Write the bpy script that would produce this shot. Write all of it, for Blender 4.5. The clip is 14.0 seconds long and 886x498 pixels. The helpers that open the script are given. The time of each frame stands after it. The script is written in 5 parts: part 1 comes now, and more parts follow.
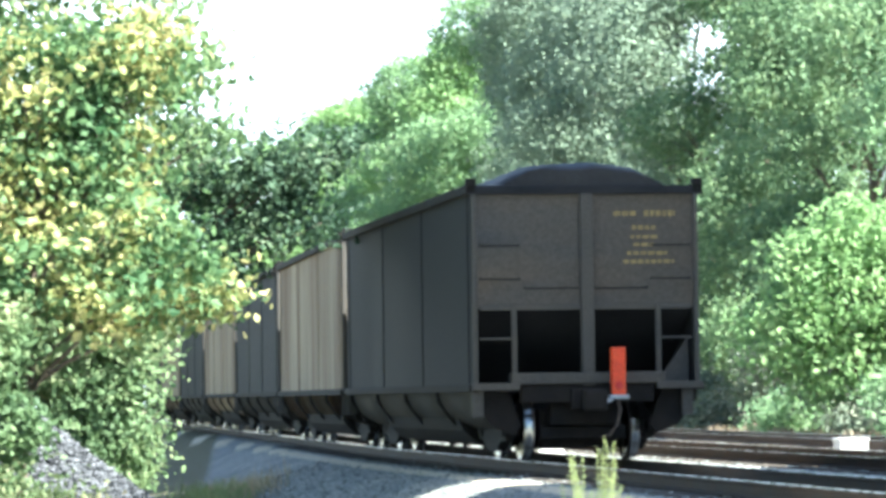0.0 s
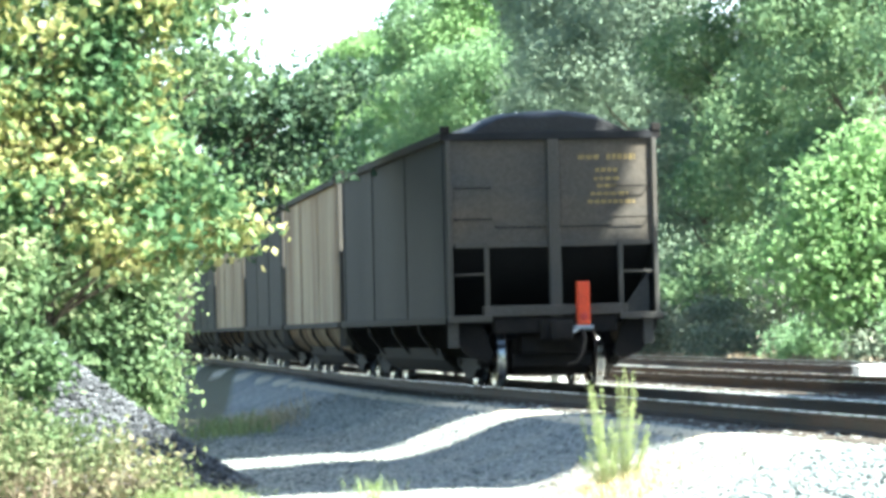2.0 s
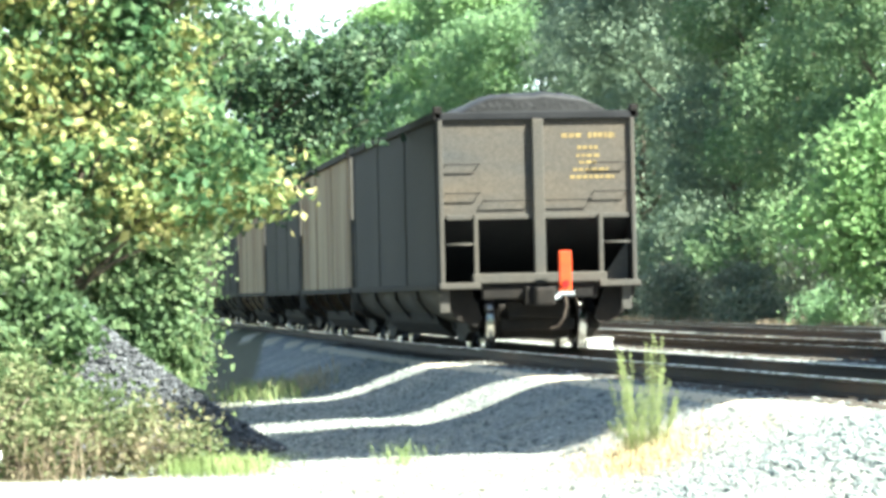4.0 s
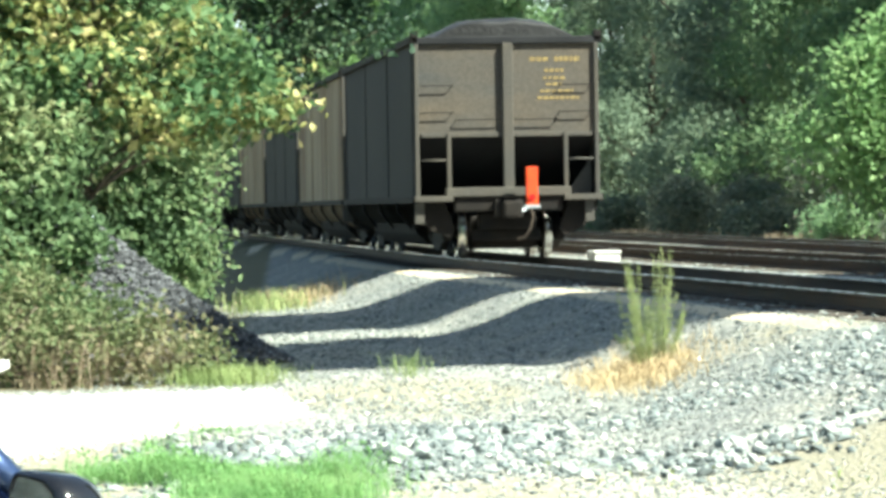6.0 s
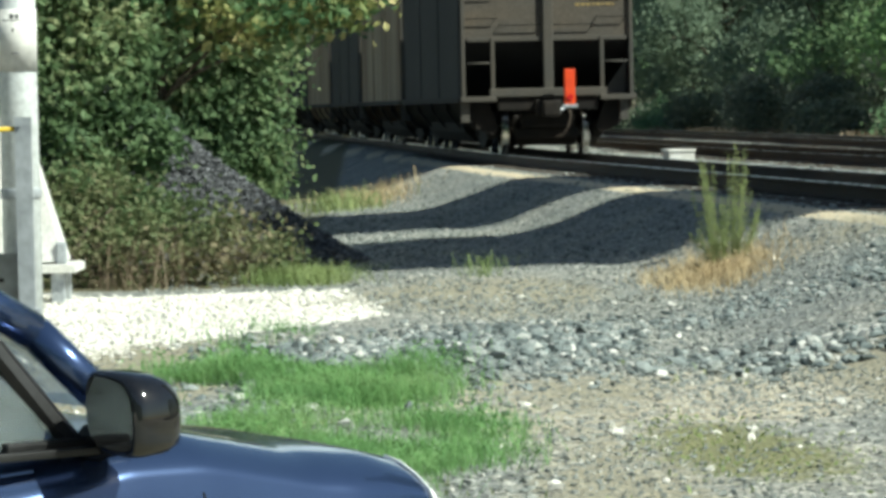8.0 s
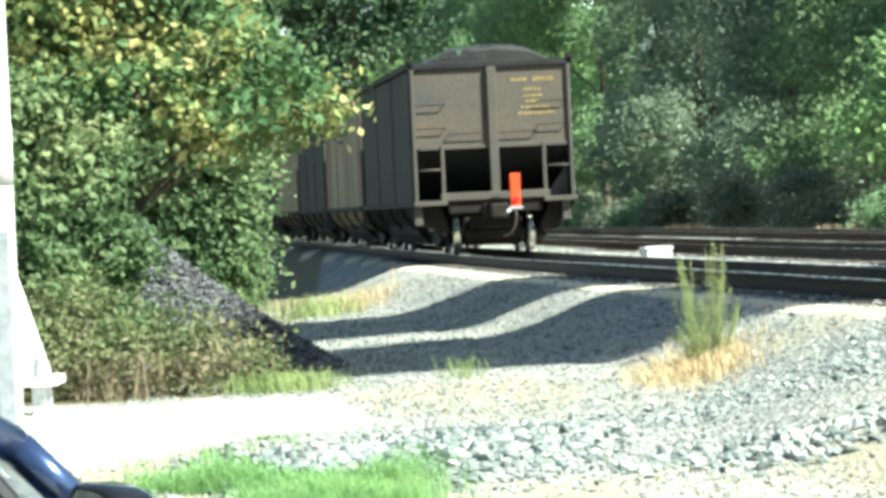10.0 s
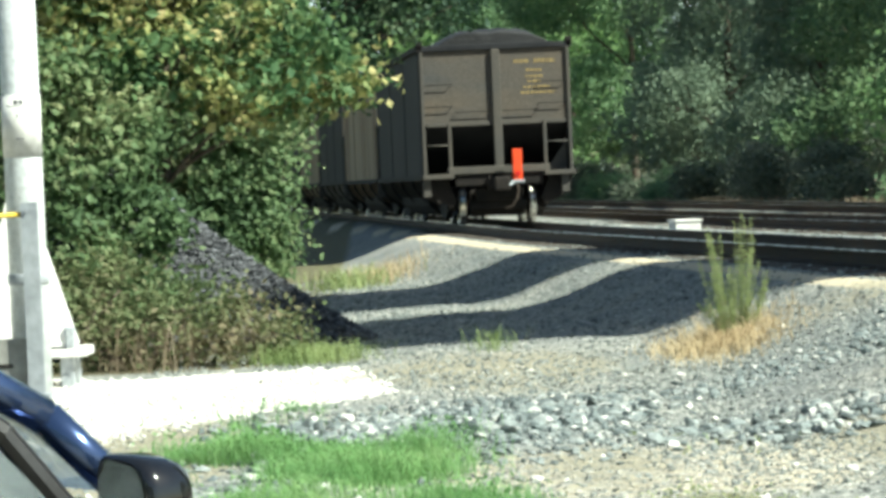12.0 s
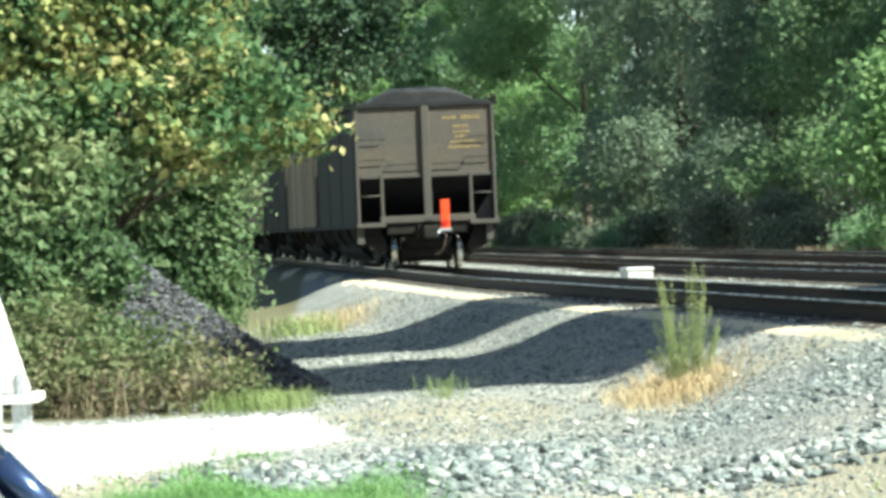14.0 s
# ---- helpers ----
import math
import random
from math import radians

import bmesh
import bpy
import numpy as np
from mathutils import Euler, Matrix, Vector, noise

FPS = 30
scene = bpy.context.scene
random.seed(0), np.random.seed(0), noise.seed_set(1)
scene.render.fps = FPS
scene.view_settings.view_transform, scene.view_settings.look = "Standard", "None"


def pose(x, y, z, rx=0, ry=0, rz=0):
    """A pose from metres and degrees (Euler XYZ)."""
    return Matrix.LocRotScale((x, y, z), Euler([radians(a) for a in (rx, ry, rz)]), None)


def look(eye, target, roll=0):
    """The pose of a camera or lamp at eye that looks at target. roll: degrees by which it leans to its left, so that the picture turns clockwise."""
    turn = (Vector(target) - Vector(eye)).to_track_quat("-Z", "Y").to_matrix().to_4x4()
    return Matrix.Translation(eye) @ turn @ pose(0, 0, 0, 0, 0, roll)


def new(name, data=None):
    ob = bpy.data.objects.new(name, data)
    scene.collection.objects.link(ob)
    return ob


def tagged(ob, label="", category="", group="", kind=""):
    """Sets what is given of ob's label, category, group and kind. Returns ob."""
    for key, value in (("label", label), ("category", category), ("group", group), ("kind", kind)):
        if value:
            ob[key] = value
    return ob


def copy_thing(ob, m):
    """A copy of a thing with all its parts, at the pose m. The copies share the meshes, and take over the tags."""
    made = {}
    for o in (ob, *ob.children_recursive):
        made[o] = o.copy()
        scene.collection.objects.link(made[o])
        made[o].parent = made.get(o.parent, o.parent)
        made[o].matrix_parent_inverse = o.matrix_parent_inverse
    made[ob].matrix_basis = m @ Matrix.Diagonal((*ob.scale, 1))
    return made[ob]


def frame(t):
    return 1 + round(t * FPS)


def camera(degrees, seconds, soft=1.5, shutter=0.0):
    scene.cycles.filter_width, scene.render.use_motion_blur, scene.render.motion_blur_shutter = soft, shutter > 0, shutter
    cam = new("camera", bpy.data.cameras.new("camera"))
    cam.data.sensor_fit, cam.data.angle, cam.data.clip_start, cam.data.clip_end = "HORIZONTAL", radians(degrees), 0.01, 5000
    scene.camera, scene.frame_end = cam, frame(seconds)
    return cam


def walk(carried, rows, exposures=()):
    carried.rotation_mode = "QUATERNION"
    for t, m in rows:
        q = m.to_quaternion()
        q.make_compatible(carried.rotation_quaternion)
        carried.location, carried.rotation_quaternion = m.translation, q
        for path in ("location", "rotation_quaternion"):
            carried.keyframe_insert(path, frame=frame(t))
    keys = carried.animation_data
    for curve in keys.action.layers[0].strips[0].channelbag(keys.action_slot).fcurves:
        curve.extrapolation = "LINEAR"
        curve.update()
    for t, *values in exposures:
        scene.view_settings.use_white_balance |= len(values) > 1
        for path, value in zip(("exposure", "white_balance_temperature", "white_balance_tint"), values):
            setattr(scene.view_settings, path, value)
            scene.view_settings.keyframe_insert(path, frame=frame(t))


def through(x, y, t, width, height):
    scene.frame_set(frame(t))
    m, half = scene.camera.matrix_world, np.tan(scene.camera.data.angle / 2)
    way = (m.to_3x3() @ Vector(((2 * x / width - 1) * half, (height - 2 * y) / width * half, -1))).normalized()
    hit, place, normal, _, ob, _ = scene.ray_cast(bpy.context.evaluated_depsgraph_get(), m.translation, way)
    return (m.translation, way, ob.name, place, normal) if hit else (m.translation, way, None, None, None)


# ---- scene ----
EYE_Z = 0.92          # above the rail heads, which lie at z = 0
cam = camera(15.0, 14.0, soft=3.7)
walk(cam, [
    (0, pose(0, 0, EYE_Z, 92.519, 0.787, -2.162)),
    (0.5, pose(0, 0, EYE_Z, 92.290, 0.827, -2.230)),
    (1, pose(0, 0, EYE_Z, 92.028, 1.063, -2.315)),
    (1.5, pose(0, 0, EYE_Z, 91.676, 1.348, -2.046)),
    (2, pose(0, 0, EYE_Z, 91.353, 1.434, -1.842)),
    (2.5, pose(0, 0, EYE_Z, 91.045, 1.445, -1.620)),
    (3, pose(0, 0, EYE_Z, 90.880, 1.557, -1.474)),
    (5.5, pose(0, 0, EYE_Z, 90.315, 0.863, -1.166)),
    (6, pose(0, 0, EYE_Z, 89.274, 0.960, -1.210)),
    (6.5, pose(0, 0, EYE_Z, 88.294, 0.910, -1.412)),
    (7, pose(0, 0, EYE_Z, 87.027, 0.949, -1.454)),
    (7.5, pose(0, 0, EYE_Z, 86.115, 0.935, -0.490)),
    (8, pose(0, 0, EYE_Z, 87.584, 1.189, 0.048)),
    (8.2, pose(0, 0, EYE_Z, 88.432, 1.362, 0.234)),
    (10.3, pose(0, 0, EYE_Z, 89.330, 2.704, -0.403)),
    (10.5, pose(0, 0, EYE_Z, 88.941, 2.671, -0.427)),
    (11, pose(0, 0, EYE_Z, 88.632, 2.656, -0.140)),
    (11.5, pose(0, 0, EYE_Z, 88.697, 2.560, -0.023)),
    (12, pose(0, 0, EYE_Z, 88.874, 2.517, 0.139)),
    (12.5, pose(0, 0, EYE_Z, 89.056, 2.600, -0.043)),
    (13, pose(0, 0, EYE_Z, 89.258, 2.481, -0.119)),
    (13.5, pose(0, 0, EYE_Z, 89.502, 2.375, -0.332)),
    (14, pose(0, 0, EYE_Z, 89.647, 2.302, -0.672)),
], exposures=[(t, e, k, -5 + 8 * max(0, 1 - t / 6)) for t, e, k in ((0, 2.9, 5800), (1.5, 3.0, 5850), (3, 2.8, 6100), (5.5, 2.3, 6200), (6, 1.95, 6250), (6.5, 1.48, 6100), (7, 1.08, 6100), (7.5, 0.68, 6100), (8.2, 0.72, 6100), (10.3, 2.05, 6150), (10.6, 1.65, 6150), (11, 1.38, 6150), (12, 1.25, 6150), (13, 1.3, 6150), (14, 1.6, 6150))])

# ---- light ----
SUN_AZ = 27.0         # degrees behind the line to the right of the view
SUN_EL = 47.0
world = bpy.data.worlds.new("world")
scene.world = world
world.use_nodes = True
sky = world.node_tree.nodes.new("ShaderNodeTexSky")
sky.sky_type, sky.sun_disc = "NISHITA", False
sky.sun_elevation, sky.sun_rotation = radians(SUN_EL), radians(90 + SUN_AZ)
sky.air_density, sky.dust_density = 1.0, 1.4
bg = world.node_tree.nodes["Background"]
bg.inputs["Strength"].default_value = 0.05
world.node_tree.links.new(sky.outputs[0], bg.inputs[0])
sun = new("sun", bpy.data.lights.new("sun", "SUN"))
sun.data.energy, sun.data.angle, sun.data.color = 5.0, radians(0.5), (1.0, 0.93, 0.82)
sun_way = Vector((math.cos(radians(SUN_EL)) * math.cos(radians(SUN_AZ)), -math.cos(radians(SUN_EL)) * math.sin(radians(SUN_AZ)), math.sin(radians(SUN_EL))))
sun.matrix_world = look(sun_way * 60, (0, 0, 0))


# bright hazy sky low down behind the woods
def sky_backdrop():
    bm = bmesh.new()
    ring = [(520 * math.sin(radians(a)), 520 * math.cos(radians(a))) for a in range(-24, 25, 4)]
    lo, hi = [bm.verts.new((x, y, -3)) for x, y in ring], [bm.verts.new((x, y, 130)) for x, y in ring]
    for k in range(len(ring) - 1):
        bm.faces.new((lo[k], lo[k + 1], hi[k + 1], hi[k]))
    me = bpy.data.meshes.new("sky_backdrop")
    bm.to_mesh(me)
    bm.free()
    m = bpy.data.materials.new("hazy_sky")
    m.use_nodes = True
    b = m.node_tree.nodes["Principled BSDF"]
    b.inputs["Base Color"].default_value = (0, 0, 0, 1)
    b.inputs["Emission Color"].default_value, b.inputs["Emission Strength"].default_value = (0.86, 0.95, 1.0, 1), 0.62
    me.materials.append(m)
    tagged(new("sky_backdrop", me), "bright hazy white sky beyond the woods", "sky", kind="structure")


sky_backdrop()


# ---- materials ----
def material(name, rough=0.7, metal=0.0):
    m = bpy.data.materials.new(name)
    m.use_nodes = True
    b = m.node_tree.nodes["Principled BSDF"]
    b.inputs["Roughness"].default_value, b.inputs["Metallic"].default_value = rough, metal
    return m, m.node_tree.nodes, m.node_tree.links, b


def ramp(nodes, stops):
    r = nodes.new("ShaderNodeValToRGB")
    e = r.color_ramp.elements
    while len(e) < len(stops):
        e.new(0.5)
    for k, (p, c) in enumerate(stops):
        e[k].position, e[k].color = p, (*c, 1)
    return r


def noise_of(nodes, links, scale, detail=4.0, stretch=(1, 1, 1)):
    co, mp, n = nodes.new("ShaderNodeTexCoord"), nodes.new("ShaderNodeMapping"), nodes.new("ShaderNodeTexNoise")
    mp.inputs["Scale"].default_value = stretch
    n.inputs["Scale"].default_value, n.inputs["Detail"].default_value = scale, detail
    links.new(co.outputs["Object"], mp.inputs[0])
    links.new(mp.outputs[0], n.inputs["Vector"])
    return n


def mixed(nodes, links, fac, a, b, how="MIX"):
    m = nodes.new("ShaderNodeMix")
    m.data_type, m.blend_type = "RGBA", how
    for s, v in ((0, fac), (6, a), (7, b)):
        if hasattr(v, "links"):
            links.new(v, m.inputs[s])
        else:
            m.inputs[s].default_value = (*v, 1) if isinstance(v, tuple) else v
    return m.outputs[2]


def worn(name, base, wear, rough=0.7, metal=0.0, fine=40.0, coarse=1.5, amount=0.5, bump=0.2, stretch=(1, 1, 1), rough_spread=0.15, gloss=0.4):
    """A worn surface: two colours mixed by coarse stains and fine grain, with relief."""
    m, nodes, links, b = material(name, rough, metal)
    b.inputs["Specular IOR Level"].default_value = gloss
    n1, n2 = noise_of(nodes, links, coarse, 5, stretch), noise_of(nodes, links, fine, 3)
    r1 = ramp(nodes, [(0.5 - amount * 0.35, base), (0.5 + amount * 0.35, wear)])
    links.new(n1.outputs["Fac"], r1.inputs[0])
    r2 = ramp(nodes, [(0.3, (0.72, 0.72, 0.72)), (0.7, (1.0, 1.0, 1.0))])
    links.new(n2.outputs["Fac"], r2.inputs[0])
    links.new(mixed(nodes, links, 1.0, r1.outputs[0], r2.outputs[0], "MULTIPLY"), b.inputs["Base Color"])
    mr = nodes.new("ShaderNodeMapRange")
    mr.inputs["To Min"].default_value, mr.inputs["To Max"].default_value = max(0.02, rough - rough_spread), min(1, rough + rough_spread)
    links.new(n1.outputs["Fac"], mr.inputs[0])
    links.new(mr.outputs[0], b.inputs["Roughness"])
    bp = nodes.new("ShaderNodeBump")
    bp.inputs["Strength"].default_value, bp.inputs["Distance"].default_value = bump, 0.02
    links.new(n2.outputs["Fac"], bp.inputs["Height"])
    links.new(bp.outputs[0], b.inputs["Normal"])
    return m


def leafy(name, stops, through=0.35, patchy=1.5):
    """Leaves that differ one from the next and let light through."""
    m, nodes, links, b = material(name, 0.6)
    b.inputs["Specular IOR Level"].default_value = 0.22
    geo = nodes.new("ShaderNodeNewGeometry")
    n = noise_of(nodes, links, 0.9, 2)
    add = nodes.new("ShaderNodeMath")
    add.operation = "MULTIPLY_ADD"
    add.inputs[1].default_value = 0.45
    links.new(geo.outputs["Random Per Island"], add.inputs[0])
    sub = nodes.new("ShaderNodeMath")
    sub.operation = "MULTIPLY_ADD"
    sub.inputs[1].default_value, sub.inputs[2].default_value = patchy, 0.27 - 0.5 * patchy
    links.new(n.outputs["Fac"], sub.inputs[0])
    links.new(sub.outputs[0], add.inputs[2])
    r = ramp(nodes, stops)
    links.new(add.outputs[0], r.inputs[0])
    links.new(r.outputs[0], b.inputs["Base Color"])
    tr = nodes.new("ShaderNodeBsdfTranslucent")
    links.new(r.outputs[0], tr.inputs["Color"])
    mix = nodes.new("ShaderNodeMixShader")
    mix.inputs[0].default_value = through
    links.new(b.outputs[0], mix.inputs[1])
    links.new(tr.outputs[0], mix.inputs[2])
    links.new(mix.outputs[0], nodes["Material Output"].inputs["Surface"])
    return m


def stony(name, stops, rough=0.85):
    """Loose stones, each of its own tone."""
    m, nodes, links, b = material(name, rough)
    geo = nodes.new("ShaderNodeNewGeometry")
    info = nodes.new("ShaderNodeObjectInfo")
    add = nodes.new("ShaderNodeMath")
    add.operation = "ADD"
    links.new(geo.outputs["Random Per Island"], add.inputs[0])
    links.new(info.outputs["Random"], add.inputs[1])
    fr = nodes.new("ShaderNodeMath")
    fr.operation = "FRACT"
    links.new(add.outputs[0], fr.inputs[0])
    r = ramp(nodes, stops)
    links.new(fr.outputs[0], r.inputs[0])
    n = noise_of(nodes, links, 30, 3)
    r2 = ramp(nodes, [(0.3, (0.7, 0.7, 0.7)), (0.7, (1, 1, 1))])
    links.new(n.outputs["Fac"], r2.inputs[0])
    links.new(mixed(nodes, links, 1.0, r.outputs[0], r2.outputs[0], "MULTIPLY"), b.inputs["Base Color"])
    return m


def ground_material():
    m, nodes, links, b = material("gravel_ground", 0.9)
    vor = nodes.new("ShaderNodeTexVoronoi")
    co = nodes.new("ShaderNodeTexCoord")
    vor.inputs["Scale"].default_value = 30.0
    links.new(co.outputs["Object"], vor.inputs["Vector"])
    sep = nodes.new("ShaderNodeSeparateColor")
    links.new(vor.outputs["Color"], sep.inputs[0])
    stone = ramp(nodes, [(0.0, (0.09, 0.09, 0.085)), (0.35, (0.21, 0.22, 0.215)), (0.75, (0.34, 0.34, 0.32)), (1.0, (0.62, 0.6, 0.55))])
    links.new(sep.outputs[0], stone.inputs[0])
    big = noise_of(nodes, links, 0.55, 5)
    tone = ramp(nodes, [(0.35, (0.62, 0.66, 0.68)), (0.55, (0.9, 0.9, 0.87)), (0.7, (1.0, 0.95, 0.84))])
    links.new(big.outputs["Fac"], tone.inputs[0])
    col = mixed(nodes, links, 1.0, stone.outputs[0], tone.outputs[0], "MULTIPLY")
    fine = noise_of(nodes, links, 9.0, 5)
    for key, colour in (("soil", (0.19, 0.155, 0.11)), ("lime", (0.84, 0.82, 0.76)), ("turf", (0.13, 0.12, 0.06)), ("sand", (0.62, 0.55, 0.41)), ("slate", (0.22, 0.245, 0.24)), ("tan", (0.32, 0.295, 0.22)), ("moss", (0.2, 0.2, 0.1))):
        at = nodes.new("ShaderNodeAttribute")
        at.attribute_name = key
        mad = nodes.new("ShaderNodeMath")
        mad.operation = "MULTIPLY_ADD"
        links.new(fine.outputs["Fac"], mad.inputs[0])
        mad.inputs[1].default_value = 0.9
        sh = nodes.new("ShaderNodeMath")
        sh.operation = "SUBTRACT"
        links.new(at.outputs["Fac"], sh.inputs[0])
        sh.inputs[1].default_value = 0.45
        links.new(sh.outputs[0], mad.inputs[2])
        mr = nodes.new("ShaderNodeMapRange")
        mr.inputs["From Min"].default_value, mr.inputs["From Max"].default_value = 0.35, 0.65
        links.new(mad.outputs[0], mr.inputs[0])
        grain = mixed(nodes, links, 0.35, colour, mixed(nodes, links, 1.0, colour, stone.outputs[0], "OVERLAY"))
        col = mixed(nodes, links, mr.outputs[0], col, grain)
    links.new(col, b.inputs["Base Color"])
    bp = nodes.new("ShaderNodeBump")
    bp.inputs["Strength"].default_value, bp.inputs["Distance"].default_value = 0.8, 0.03
    links.new(vor.outputs["Distance"], bp.inputs["Height"])
    links.new(bp.outputs[0], b.inputs["Normal"])
    return m


GROUND = ground_material()
STONE = stony("ballast_stone", [(0.0, (0.108, 0.1215, 0.117)), (0.4, (0.2115, 0.234, 0.225)), (0.85, (0.342, 0.36, 0.333)), (1.0, (0.594, 0.576, 0.522))])
LIMESTONE = stony("limestone", [(0.0, (0.6, 0.58, 0.53)), (1.0, (0.86, 0.84, 0.78))])
BLUESTONE = stony("blue_grey_stone", [(0.0, (0.0792, 0.0934, 0.0945)), (0.35, (0.1672, 0.2003, 0.2025)), (0.8, (0.2816, 0.3115, 0.306)), (0.93, (0.4224, 0.4361, 0.414)), (1.0, (0.6336, 0.623, 0.594))])
COALSTONE = stony("dark_stone", [(0.0, (0.03, 0.033, 0.038)), (0.6, (0.075, 0.08, 0.09)), (1.0, (0.19, 0.2, 0.215))])
RAIL = worn("rail_steel", (0.035, 0.024, 0.018), (0.075, 0.045, 0.03), 0.75, 0.2, 30, 2)
RAILHEAD = worn("polished_railhead", (0.42, 0.42, 0.43), (0.55, 0.54, 0.53), 0.28, 1.0, 60, 3)
TIE = worn("tie_wood", (0.05, 0.04, 0.032), (0.1, 0.085, 0.07), 0.9, 0, 25, 2, stretch=(1, 6, 1))
BLACKPAINT = worn("black_car_paint", (0.018, 0.019, 0.022), (0.034, 0.035, 0.038), 0.75, 0, 30, 1.2, stretch=(1, 1, 0.15), gloss=0.15)
TANPAINT = worn("dusty_tan_paint", (0.4, 0.33, 0.22), (0.17, 0.105, 0.06), 0.8, 0, 30, 1.1, stretch=(1, 1, 0.12))
ENDSHEET = worn("rusty_dusty_end_sheet", (0.07, 0.074, 0.076), (0.135, 0.108, 0.078), 0.8, 0, 24, 0.55, 0.55, stretch=(0.5, 1, 1.6), gloss=0.2)
ENDPAINT = worn("dusty_grey_brown_steel", (0.072, 0.073, 0.071), (0.112, 0.098, 0.08), 0.8, 0, 30, 0.9, 0.7, gloss=0.2)
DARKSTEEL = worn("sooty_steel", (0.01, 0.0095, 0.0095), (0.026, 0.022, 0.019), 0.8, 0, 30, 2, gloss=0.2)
WHEELSTEEL = worn("wheel_steel", (0.06, 0.045, 0.035), (0.1, 0.08, 0.065), 0.55, 0.7, 30, 4)
TREAD = worn("polished_tread", (0.6, 0.59, 0.57), (0.7, 0.69, 0.67), 0.2, 1.0, 60, 3)
COAL = worn("coal", (0.012, 0.012, 0.013), (0.035, 0.035, 0.037), 0.6, 0, 14, 2, bump=0.8)
ORANGE = worn("orange_marker", (0.85, 0.09, 0.02), (0.78, 0.07, 0.02), 0.45, 0, 30, 4, bump=0.05)
WHITEPAINT = worn("white_paint", (0.8, 0.8, 0.78), (0.68, 0.67, 0.63), 0.5, 0, 30, 3, bump=0.05)
YELLOWMARK = worn("faded_yellow_lettering", (0.36, 0.27, 0.11), (0.24, 0.18, 0.09), 0.8, 0, 60, 8, gloss=0.2)
ALU = worn("painted_aluminium", (0.72, 0.75, 0.75), (0.6, 0.63, 0.63), 0.45, 0.15, 40, 3, bump=0.05)
GALV = worn("galvanised_steel", (0.5, 0.53, 0.56), (0.36, 0.39, 0.42), 0.5, 0.25, 25, 5, bump=0.06)
BARK = worn("bark", (0.09, 0.07, 0.05), (0.17, 0.14, 0.11), 0.95, 0, 18, 2, bump=0.9, stretch=(3, 3, 0.4))
LEAF_YELLOW = leafy("yellowing_leaves", [(0.0, (0.0552, 0.1235, 0.054)), (0.45, (0.1288, 0.209, 0.0891)), (0.68, (0.32, 0.335, 0.125)), (1.0, (0.58, 0.51, 0.26))], 0.4, 2.4)
LEAF_GREEN = leafy("green_leaves", [(0.0, (0.065, 0.114, 0.058)), (0.5, (0.141, 0.218, 0.099)), (1.0, (0.281, 0.343, 0.162))], 0.5, 1.9)
LEAF_DARK = leafy("dark_leaves", [(0.0, (0.0273, 0.055, 0.0359)), (0.5, (0.0651, 0.115, 0.0649)), (1.0, (0.147, 0.2, 0.1104))], 0.35, 1.9)
LEAF_MID = leafy("middling_leaves", [(0.0, (0.085, 0.15, 0.08)), (0.5, (0.15, 0.235, 0.12)), (1.0, (0.25, 0.33, 0.165))], 0.45)
LEAF_DENSE = leafy("dense_leaves", [(0.0, (0.03, 0.06, 0.025)), (0.5, (0.06, 0.1, 0.04)), (1.0, (0.1, 0.14, 0.06))], 0.04)
LEAF_BRAMBLE = leafy("bramble_leaves", [(0.0, (0.07, 0.11, 0.05)), (0.5, (0.14, 0.175, 0.08)), (1.0, (0.26, 0.22, 0.14))], 0.35)
LEAF_VINE = leafy("vine_leaves", [(0.0, (0.081, 0.14, 0.07)), (0.5, (0.162, 0.244, 0.116)), (1.0, (0.357, 0.385, 0.209))], 0.5, 1.9)
# Distance haze is put into these two leaf colours: paled, blued and greyed.
LEAF_FAR_HAZE = leafy("far_hazed_leaves", [(0.0, (0.12, 0.21, 0.115)), (0.5, (0.21, 0.33, 0.17)), (1.0, (0.32, 0.43, 0.23))], 0.5)
LEAF_GREY_HAZE = leafy("hazed_grey_green_leaves", [(0.0, (0.153, 0.211, 0.153)), (0.5, (0.196, 0.264, 0.187)), (1.0, (0.246, 0.308, 0.212))], 0.45)
LEAF_LIGHT = leafy("light_green_leaves", [(0.0, (0.14, 0.2375, 0.099)), (0.5, (0.23, 0.3705, 0.154)), (1.0, (0.35, 0.475, 0.22))], 0.5)
GRASS = leafy("grass_blades", [(0.0, (0.11, 0.24, 0.085)), (0.5, (0.19, 0.36, 0.13)), (1.0, (0.31, 0.45, 0.2))], 0.4)
DRYGRASS = leafy("dry_grass", [(0.0, (0.34, 0.25, 0.14)), (0.5, (0.5, 0.39, 0.23)), (1.0, (0.62, 0.53, 0.36))], 0.3)
# Dull, lifted tones carry the haze at the foot of the woods.
LEAF_DULL = leafy("dull_leaves", [(0.0, (0.087, 0.123, 0.083)), (0.5, (0.15, 0.184, 0.128)), (1.0, (0.25, 0.246, 0.179))], 0.25)
PLUME = leafy("plume_leaves", [(0.0, (0.2, 0.27, 0.1)), (0.5, (0.34, 0.4, 0.18)), (1.0, (0.5, 0.52, 0.28))], 0.45)
WEED = leafy("weed_leaves", [(0.0, (0.16, 0.23, 0.08)), (0.6, (0.28, 0.34, 0.14)), (1.0, (0.45, 0.45, 0.24))], 0.3)
DEADSTEM = leafy("dead_stems", [(0.0, (0.12, 0.09, 0.06)), (0.6, (0.24, 0.19, 0.13)), (1.0, (0.4, 0.33, 0.24))], 0.2)


